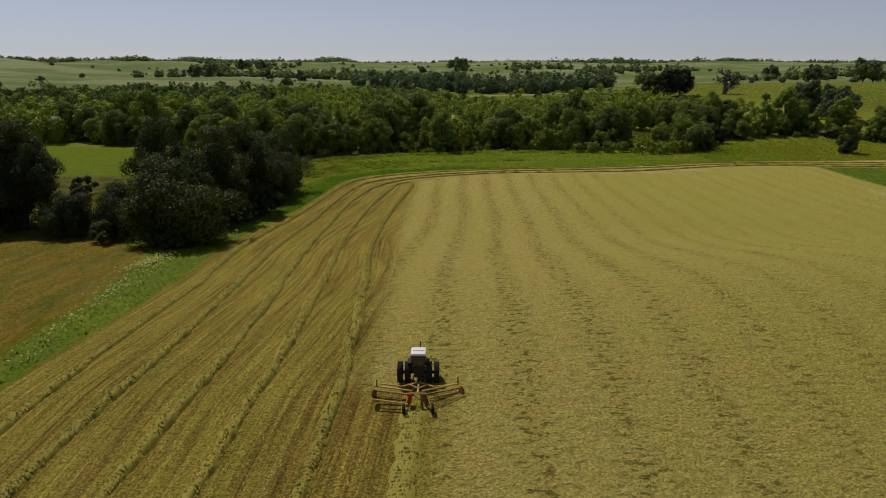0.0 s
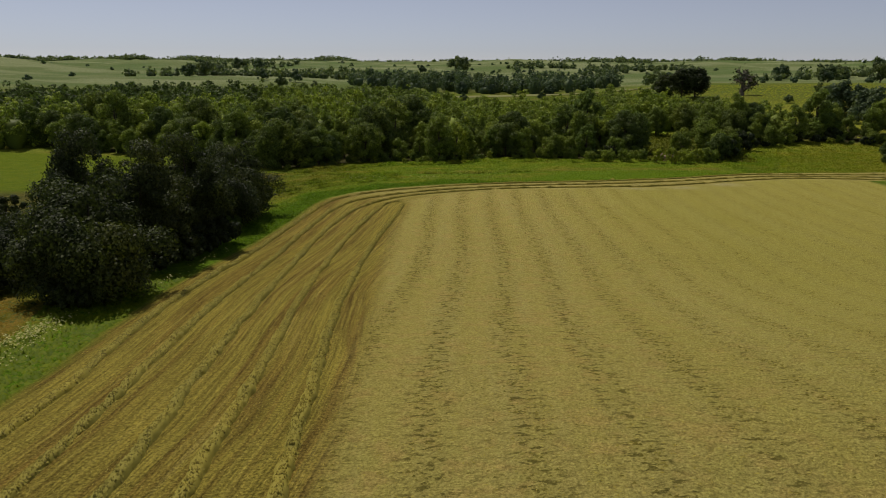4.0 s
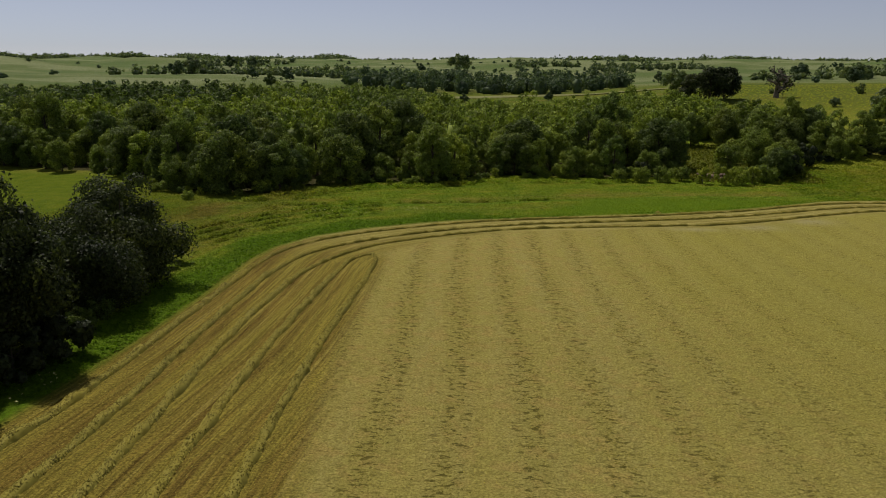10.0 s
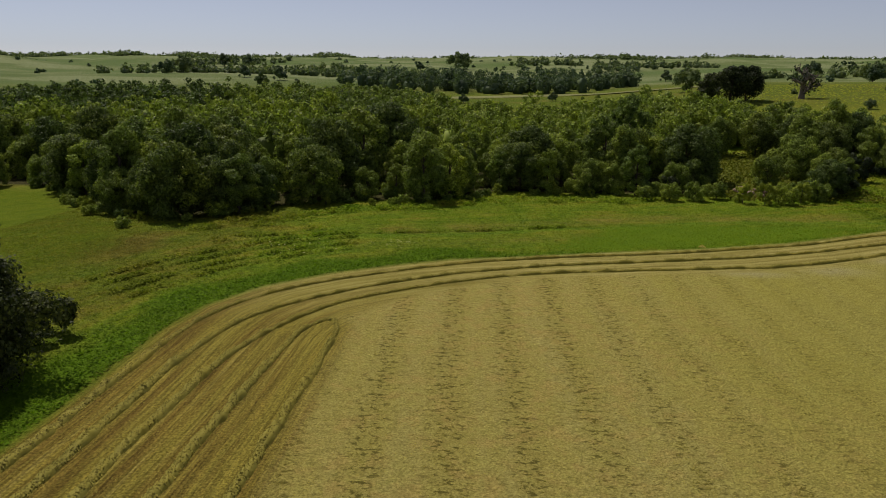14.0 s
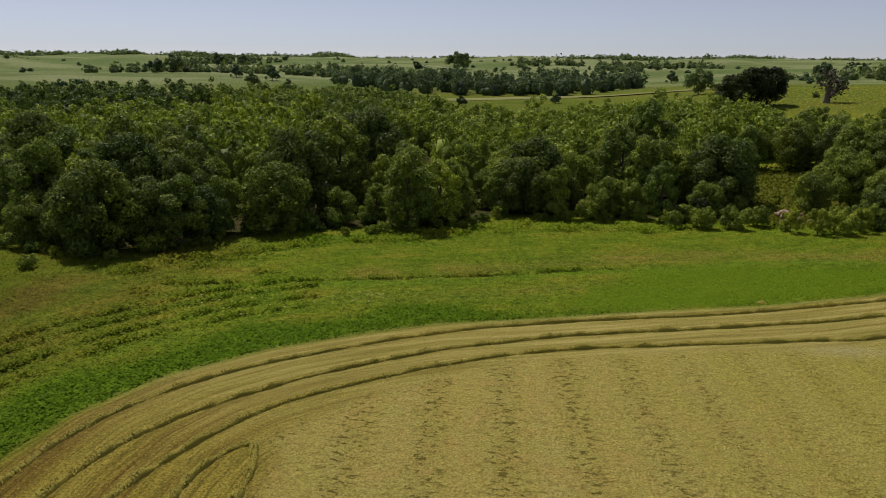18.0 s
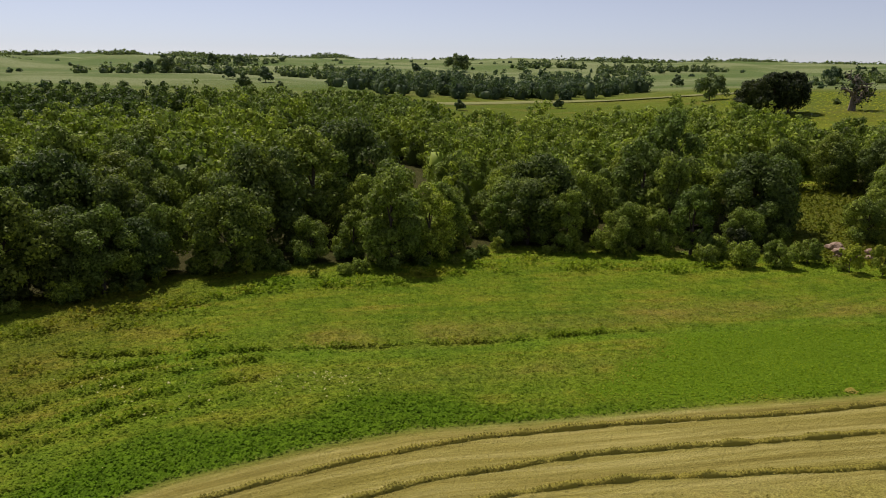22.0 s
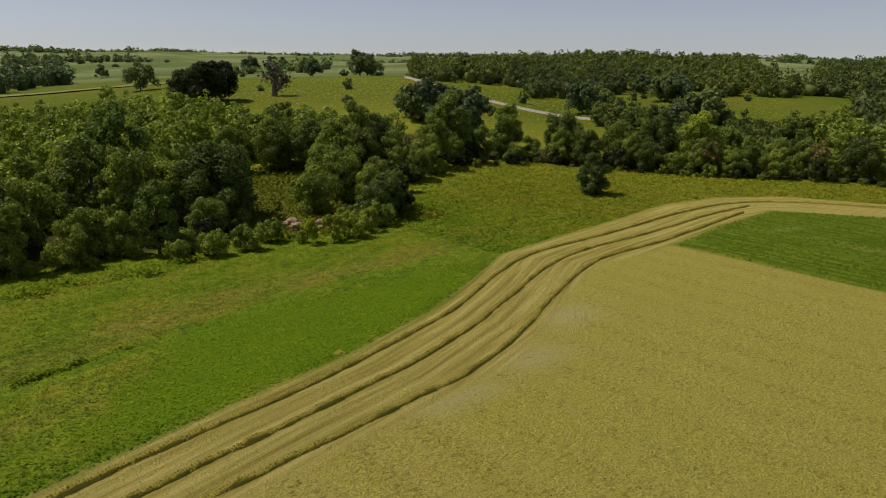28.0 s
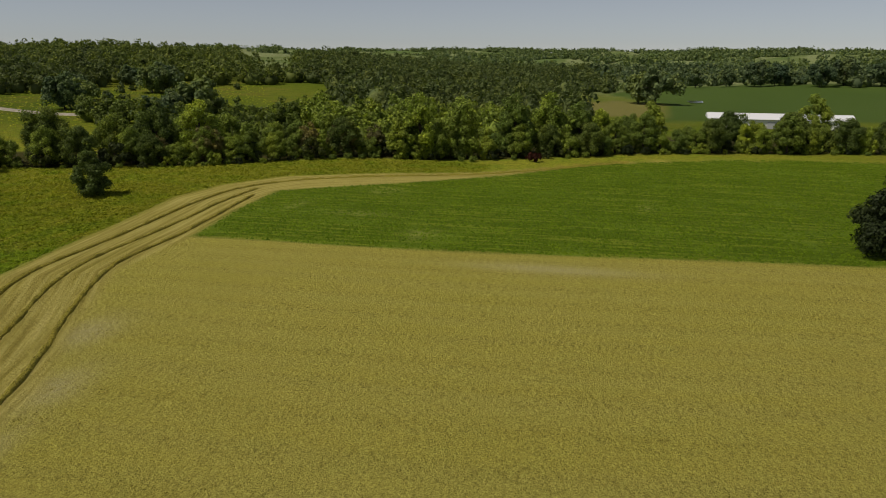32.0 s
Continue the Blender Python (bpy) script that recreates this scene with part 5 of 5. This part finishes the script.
def build_tractor(x, y, heading):
    ob = thing("tractor", "old farm tractor with a white cab roof and dual rear wheels", "tractor", at=(x, y, float(hz(x, y))), turn=heading, scale=0.68)
    for sx in (-1, 1):
        wheel("inner_rear_tyre", ob, (sx * 0.88, 0, 0.86), 0.86, 0.44)
        wheel("outer_rear_tyre", ob, (sx * 1.5, 0, 0.86), 0.86, 0.42)
        wheel("front_tyre", ob, (sx * 0.72, 2.45, 0.5), 0.5, 0.28, 16)
    bm = bmesh.new()
    tube(bm, (-1.5, 0, 0.86), (1.5, 0, 0.86), 0.13, None, 12)
    part("rear_axle", bm, DARK, ob)
    bm = bmesh.new()
    box(bm, (0.62, 3.3, 0.55), (0, 1.1, 0.88), 0.06)
    part("chassis", bm, DARK, ob)
    bm = bmesh.new()
    box(bm, (0.72, 1.75, 0.7), (0, 1.95, 1.4), 0.1)
    part("hood", bm, DARK, ob, "dark engine hood")
    bm = bmesh.new()
    tube(bm, (-0.7, 2.45, 0.5), (0.7, 2.45, 0.5), 0.09, None, 10)
    part("front_axle", bm, DARK, ob)
    for sx in (-1, 1):
        bm = bmesh.new()
        box(bm, (0.34, 1.0, 0.06), (sx * 0.74, 0.12, 1.80), 0.025)
        box(bm, (0.34, 0.06, 0.5), (sx * 0.74, 0.62, 1.57), 0.02)
        part("fender", bm, DARK, ob)
        for yy in (-0.5, 0.75):
            bm = bmesh.new()
            box(bm, (0.08, 0.08, 1.25), (sx * 0.50, yy, 1.95), 0.015)
            part("cab_post", bm, DARK, ob)
        bm = bmesh.new()
        box(bm, (0.02, 1.15, 0.95), (sx * 0.51, 0.12, 2.05))
        part("side_window", bm, GLASS, ob)
    for yy, nm in ((-0.52, "rear_window"), (0.77, "windscreen")):
        bm = bmesh.new()
        box(bm, (0.92, 0.02, 0.95), (0, yy, 2.05))
        part(nm, bm, GLASS, ob)
    bm = bmesh.new()
    box(bm, (1.02, 1.3, 0.7), (0, 0.12, 1.35), 0.05)
    part("cab_body", bm, DARK, ob)
    bm = bmesh.new()
    geo = box(bm, (1.2, 1.5, 0.2), (0, 0.12, 2.6), 0.09)
    box(bm, (0.9, 0.5, 0.1), (0, 0.25, 2.72), 0.04)
    part("cab_roof", bm, WHITE, ob, "white rounded cab roof")
    bm = bmesh.new()
    tube(bm, (0.12, 1.55, 1.7), (0.12, 1.55, 2.75), 0.05, None, 10)
    tube(bm, (0.12, 1.55, 2.75), (0.12, 1.48, 2.95), 0.055, 0.045, 10)
    part("exhaust_pipe", bm, DARK, ob)
    bm = bmesh.new()
    box(bm, (0.22, 0.22, 0.35), (-0.2, 1.5, 1.9), 0.05)
    part("air_cleaner", bm, DARK, ob)
    bm = bmesh.new()
    box(bm, (0.12, 0.9, 0.1), (0, -0.65, 0.5), 0.02)
    part("drawbar", bm, DARK, ob)
    for sx in (-1, 1):
        bm = bmesh.new()
        tube(bm, (sx * 0.35, -0.2, 0.7), (sx * 0.42, -0.95, 0.55), 0.04, None, 8)
        part("lift_arm", bm, DARK, ob)
        bm = bmesh.new()
        box(bm, (0.13, 0.08, 0.12), (sx * 0.6, -0.72, 2.48), 0.02)
        part("work_light", bm, DARK, ob)
    return ob


def build_rake(x, y, heading):
    """A V-shaped twin basket rake: a yellow frame, two slatted reels with tines, and two tail wheels."""
    ob = thing("hay_rake", "yellow twin hay rake with rusty tined reels", "hay rake", at=(x, y, float(hz(x, y))), turn=heading, scale=0.74)
    bm = bmesh.new()
    tube(bm, (0, 3.15, 0.62), (0, 0.3, 1.05), 0.075, None, 10)
    part("drawbar_beam", bm, YELLOW, ob)
    bm = bmesh.new()
    tube(bm, (-0.28, 2.65, 0.75), (0.28, 2.65, 0.75), 0.05, None, 8)
    tube(bm, (-0.28, 2.65, 0.75), (0, 3.1, 0.65), 0.05, None, 8)
    tube(bm, (0.28, 2.65, 0.75), (0, 3.1, 0.65), 0.05, None, 8)
    part("hitch", bm, YELLOW, ob)
    for s in (-1, 1):
        bm = bmesh.new()
        tube(bm, (0, 2.8, 0.75), (s * 1.15, 1.6, 0.95), 0.055, None, 8)
        tube(bm, (s * 1.15, 1.6, 0.95), (s * 2.75, 1.95, 1.0), 0.055, None, 8)
        part("folding_arm", bm, YELLOW, ob)
        bm = bmesh.new()
        tube(bm, (0, 1.3, 0.95), (s * 0.75, 2.25, 0.85), 0.04, None, 8)
        part("brace", bm, YELLOW, ob)
        a, c = Vector((s * 0.55, 0.25, 0.0)), Vector((s * 3.15, 1.5 if s > 0 else 0.95, 0.0))
        way = (c - a).normalized()
        side = Vector((-way.y, way.x, 0)) * (1 if s > 0 else -1)
        bm = bmesh.new()
        tube(bm, a + side * 0.55 + Vector((0, 0, 1.0)), c + side * 0.55 + Vector((0, 0, 1.02)), 0.06, None, 8)
        part("top_beam", bm, YELLOW, ob)
        bm = bmesh.new()
        tube(bm, a - side * 0.5 + Vector((0, 0, 0.48)), c - side * 0.5 + Vector((0, 0, 0.5)), 0.05, None, 8)
        tube(bm, c - side * 0.5 + Vector((0, 0, 0.5)), c + side * 0.5 + Vector((0, 0, 0.95)), 0.045, None, 8)
        part("rear_beam", bm, YELLOW, ob)
        for e, nm in ((a, "inner_plate"), (c, "outer_plate")):
            bm = bmesh.new()
            tube(bm, e + Vector((0, 0, 0.62)) - way * s * 0.03 * s, e + Vector((0, 0, 0.62)) + way * 0.05, 0.42, None, 18)
            part(nm, bm, REDP if (nm == "inner_plate" and s < 0) else RUST, ob)
        for k in range(5):
            ang = 2 * math.pi * k / 5 + 0.3
            off = side * math.cos(ang) * 0.38 + Vector((0, 0, 0.62 + math.sin(ang) * 0.38))
            bm = bmesh.new()
            tube(bm, a + off, c + off, 0.03, None, 6)
            bar = part("tine_bar", bm, YELLOW if k % 2 else RUST, ob)
            bm = bmesh.new()
            for j in range(20):
                p = a.lerp(c, (j + 0.5) / 20) + off
                tube(bm, p, p + Vector((0, 0, -0.24)) - side * 0.06, 0.012, 0.008, 4)
            part("tines", bm, RUST, bar)
        bm = bmesh.new()
        tube(bm, c + side * 0.55 + Vector((0, 0, 0.9)), c + side * 0.6 + Vector((0, 0, 1.5)), 0.05, None, 8)
        part("caster_post", bm, DARK, ob)
        bm = bmesh.new()
        tube(bm, a - side * 0.4 + Vector((0, 0, 1.0)), a - side * 1.0 + Vector((s * 0.05, 0, 0.36)), 0.045, None, 8)
        part("wheel_arm", bm, YELLOW, ob)
        p = a - side * 1.05
        wheel("tail_tyre", ob, (p.x + s * 0.1, p.y, 0.34), 0.34, 0.2, 12)
        wheel("front_caster_tyre", ob, (c.x, c.y + 0.75, 0.28), 0.28, 0.16, 12)
    bm = bmesh.new()
    box(bm, (0.26, 0.3, 0.3), (-0.62, 0.05, 1.0), 0.04)
    part("motor_box", bm, REDP, ob, "small red hydraulic motor")
    bm = bmesh.new()
    tube(bm, (-0.6, 0.3, 1.02), (0.6, 0.3, 1.02), 0.06, None, 8)
    part("cross_beam", bm, YELLOW, ob)
    bm = bmesh.new()
    tube(bm, (0.08, 2.85, 0.78), (0.12, 1.8, 0.95), 0.02, None, 6)
    tube(bm, (0.12, 1.8, 0.95), (-0.3, 0.4, 1.1), 0.02, None, 6)
    part("hose", bm, BLACK, ob)
    return ob


build_tractor(1.55, 37.1, radians(5.5))
build_rake(1.84, 34.5, radians(5.5))


# ------------------------------------------------------------------ loose hay, weeds, flowers
def scatter(name, label, xy, size, leaf, lift, seed, category="plants", turn=None):
    """Many low tufts on the ground. size: width, depth and height."""
    r = np.random.default_rng(seed)
    x, y = xy[:, 0], xy[:, 1]
    c = np.stack([x, y, hz(x, y) - 0.03 + r.uniform(*lift, len(x))], 1)
    v, f = tufts(r, c, *size, turn)
    me = fill_mesh(name, v, f)
    me.materials.append(leaf)
    if leaf is WEED:
        zone(me, np.repeat(x, 4), np.repeat(y, 4))
    return tagged(new(name, me), label, category, kind="stuff")


def sprays(name, label, xy, size, leaf, lift, seed, wild=0.4, category="plants"):
    """Loose leaf or flower sprays above the ground."""
    r = np.random.default_rng(seed)
    x, y = xy[:, 0], xy[:, 1]
    c = np.stack([x, y, hz(x, y) + r.uniform(*lift, len(x))], 1)
    v, f = clumps(r, c, np.array([0, 0, 1.0]) + np.zeros((len(x), 3)), size, wild)
    me = fill_mesh(name, v, f)
    me.materials.append(leaf)
    if leaf is WEED:
        zone(me, np.repeat(x, 3), np.repeat(y, 3))
    return tagged(new(name, me), label, category, kind="stuff")


r = np.random.default_rng(81)
n = 210000
xy = np.stack([r.uniform(-30, 82, n), r.uniform(15, 200, n)], 1)
in_hay = (inside(HAY, xy[:, 0], xy[:, 1]) > 0.3) & (inside(RAKED, xy[:, 0], xy[:, 1]) < 0) & (inside(SOY, xy[:, 0], xy[:, 1]) < 0)
u = ((swath(xy[:, 0], xy[:, 1]) - SWATH_FIRST) / SWATH_GAP + 0.5) % 1.0 - 0.5
patch = np.sin(xy[:, 1] * 1.9 + 3 * np.sin(xy[:, 0] * 0.7) + xy[:, 0]) + 0.7 * np.sin(xy[:, 1] * 0.23 + xy[:, 0] * 0.4)
row = in_hay & (r.random(n) < 1.1 * np.exp(-((u + 0.03 * np.sin(xy[:, 1] * 0.8)) / 0.13) ** 2) * (1 - 0.6 * S((xy[:, 0] - 12) / 30)) + 0.05 * (1 - S((xy[:, 0] - 5) / 25))) & (patch + 0.5 * np.sin(xy[:, 1] * 0.9 + xy[:, 0] * 2.3) > 0.15)
scatter("swath_tufts", "dark tufts of cut grass along the mown swaths", xy[row], (0.24, 0.11, 0.08), GREEN_HAY, (0.0, 0.02), 82, "hay", 0.1)
loose = in_hay & ~row & (r.random(n) < 0.6 - 0.4 * S((xy[:, 0] - 10) / 25))
scatter("loose_hay", "loose pale hay lying on the mown field", xy[loose], (0.30, 0.12, 0.035), STRAW, (0.0, 0.01), 83, "hay")
n2 = 44000
xs = np.stack([r.uniform(-29, 6, n2), r.uniform(15, 165, n2)], 1)
xs = xs[(inside(HAY, xs[:, 0], xs[:, 1]) > 0.3) & (inside(RAKED, xs[:, 0], xs[:, 1]) > 0)]
scatter("stubble_wisps", "wisps of hay left on the raked stubble", xs, (0.4, 0.1, 0.035), STRAW, (0.0, 0.01), 93, "hay", 1.65)

n = 760000
xy = np.stack([r.uniform(-72, 112, n), 100 + 130 * r.random(n)], 1)
sp = np.array(FRONT[1:] + [(42, 216), (58, 224)] + EAST[:8], float)
xy = xy[xy[:, 1] < np.interp(xy[:, 0], sp[:, 0], sp[:, 1]) + 3]
away = -inside(HAY, xy[:, 0], xy[:, 1])
keep = (away > 0.2) & (inside(LUSH, xy[:, 0], xy[:, 1]) < r.normal(0.8, 1.0, len(xy))) & (inside(SOY, xy[:, 0], xy[:, 1]) < 0)
xy, away = xy[keep], away[keep]
fr = away < 0.8 + 4.2 * S((10 - xy[:, 0]) / 22) + r.normal(0, 1.1, len(away))
beyond = xy[:, 1] - np.interp(xy[:, 0], TRACK_X, TRACK_Y)
patchy = np.sin(xy[:, 0] * 0.55 + xy[:, 1] * 0.4) + 0.6 * np.sin(xy[:, 0] * 1.7) + r.normal(0, 0.8, len(xy)) > -0.1
line = (np.abs(beyond - 1.7) < 0.4) & (xy[:, 0] > -36) & (xy[:, 0] < 12)
for k in (9.0, 11.8, 15.2, 18.0):
    line |= (np.abs(away - k - 0.5 * np.sin(xy[:, 0] / 5)) < 0.4) & (xy[:, 0] < -19) & (xy[:, 0] > -46) & (xy[:, 1] > 146) & (xy[:, 1] < 176)
line &= patchy
mown = np.abs(beyond) < 1.1
sprays("fringe_weeds", "deep green rank weeds along the edge of the hayfield", xy[fr], 0.19, WEED, (0.02, 0.18), 84, 0.42)
sprays("meadow_weeds", "green and tan grass of the rough meadow", xy[~fr & ~line & (~mown | (r.random(len(xy)) < 0.5))], 0.155, WEED, (0.01, 0.09), 86, 0.4)
sprays("tall_weeds", "lines of taller green weeds beside the mown track", np.repeat(xy[line], 3, 0) + r.normal(0, 0.2, (3 * line.sum(), 2)), 0.25, WEED, (0.03, 0.45), 87, 0.5)
n = 26000
xy = np.stack([r.uniform(58, 165, n), r.uniform(160, 246, n)], 1)
east = np.array(EAST, float)
xy = xy[(inside(HAY, xy[:, 0], xy[:, 1]) < -0.5) & (xy[:, 1] < np.interp(xy[:, 0], east[:9, 0], east[:9, 1]))]
sprays("coarse_weeds", "coarse olive weeds of the upper meadow", np.repeat(xy, 4, 0) + r.normal(0, 0.3, (4 * len(xy), 2)), 0.32, WEED, (0.02, 0.24), 97, 0.45)

n = 9000
xy = np.stack([r.uniform(40, 68, n), r.uniform(216, 266, n)], 1)
sprays("clearing_weeds", "rough olive weeds of the clearing in the wood", xy, 0.4, WEED_OLIVE, (0.05, 0.7), 99, 0.7)

# Mounds of coarse weeds where the meadow meets the wood.
mound = []
for x, y, nx, ny in line_places([(-44, 176), (-33, 188), (-26, 196), (-12, 201), (-2, 209), (12, 211), (28, 212)], 1.7, r, 1.3):
    k = 90
    c = r.normal(0, 1, (k, 2)) * 0.8
    mound.append(np.array([x, y]) + c)
for cx, cy in r.uniform((-42, 170), (-24, 192), (16, 2)):
    mound.append(np.array([cx, cy]) + r.normal(0, 1, (40, 2)) * np.array([1.1, 0.5]))
mound = np.concatenate(mound)
mound = mound[inside(HAY, mound[:, 0], mound[:, 1]) < -3]
sprays("weed_mounds", "mounds of coarse leafy weeds beside the wood", mound, 0.32, WEED, (0.05, 0.75), 88, 0.6)

# White flower heads along the western edge and in the meadow.
fy = 40 + 32 * r.random(380) ** 0.8
fl = [np.stack([np.interp(fy, (40, 46, 56, 66, 72), (-26.6, -26.6, -28, -29.6, -31.2)) + r.normal(0, 0.8, 380), fy], 1), np.stack([r.normal(-31.8, 0.8, 420), r.normal(70.5, 2.4, 420)], 1),
      np.stack([r.normal(-14, 2.0, 90), r.normal(171, 1.6, 90)], 1), np.stack([r.normal(-29.8, 0.5, 60), r.uniform(84, 103, 60)], 1), np.stack([r.normal(-26, 4, 60), r.normal(168, 3, 60)], 1)]
sprays("white_flowers", "white flowering weeds along the field edge", np.concatenate(fl), 0.15, FLOWER, (0.35, 0.6), 89, 0.4, "flowers")
n = 9000
xy = np.stack([r.uniform(-38, -23.2, n), r.uniform(25, 92, n)], 1)
xy = xy[(inside(HAY, xy[:, 0], xy[:, 1]) < -0.3) & (inside(DRY_W, xy[:, 0], xy[:, 1]) < 0.3)]
scatter("edge_weeds", "green weeds along the western field edge", xy, (0.5, 0.4, 0.2), WEED_DEEP, (0.0, 0.05), 90)

# Crop canopy near the hay boundary and beyond.
n = 34000
xy = np.stack([r.uniform(78, 200, n), r.uniform(60, 192, n)], 1)
xy = xy[inside(SOY, xy[:, 0], xy[:, 1]) > 0.2]
scatter("crop_canopy", "dense dark green crop leaves in rows", xy, (0.5, 0.4, 0.2), CROP, (0.0, 0.05), 91, "crop")
n = 60000
xy = np.stack([r.uniform(2, 58, n), r.uniform(168, 195, n)], 1)
xy = xy[(inside(LUSH, xy[:, 0], xy[:, 1]) > r.normal(0.8, 1.0, n)) & (inside(HAY, xy[:, 0], xy[:, 1]) < -0.2)]
sprays("lush_grass", "bright green lush grass strip beside the hay", xy, 0.14, LUSH_LEAF, (0.01, 0.06), 92, 0.3)

# Texture of the dry western field and of the hill pasture.
n = 26000
xy = np.stack([r.uniform(-75, -31, n), r.uniform(30, 84, n)], 1)
xy = xy[inside(DRY_W, xy[:, 0], xy[:, 1]) > 0]
half = np.sin(xy[:, 0] * 0.5 + 2 * np.sin(xy[:, 1] * 0.13)) + r.normal(0, 0.5, len(xy)) > 0
scatter("dry_grass", "brownish mown grass west of the hayfield", xy[half], (0.4, 0.25, 0.08), WEED_TAN, (0.0, 0.02), 94)
scatter("dry_meadow_grass", "olive grass west of the hayfield", xy[~half], (0.4, 0.25, 0.08), WEED_OLIVE, (0.0, 0.02), 95)
xy = sprinkle(polar(150, 420, 14, 62), 2.6, 21, 0.6, 20000)
scatter("pasture_tufts", "rough grass tufts on the hill pasture", xy, (1.2, 0.9, 0.3), WEED, (0.0, 0.02), 96)


def hay_heap(x, y, seed):
    """A small dropped heap of bleached hay."""
    q = np.random.default_rng(seed)
    xy = np.array([x, y]) + q.normal(0, 1, (110, 2)) * np.array([0.24, 0.16])
    z = hz(xy[:, 0], xy[:, 1]) - 0.04 + 0.28 * np.exp(-((xy[:, 0] - x) ** 2 + (xy[:, 1] - y) ** 2) / 0.1)
    v, f = tufts(q, np.stack([xy[:, 0], xy[:, 1], z], 1), 0.2, 0.12, 0.1)
    me = fill_mesh("hay_heap", v, f)
    me.materials.append(STRAW)
    return tagged(new("hay_heap", me), "small bleached heap of hay at the field edge", "hay heap", kind="stuff")


hay_heap(25.3, 175.0, 98)

# From the plan to metres: every thing that stands by itself.
for ob in list(scene.objects):
    if ob.parent is None and ob.type in {"MESH", "EMPTY"}:
        ob.matrix_basis = Matrix.Scale(PLAN, 4) @ ob.matrix_basis
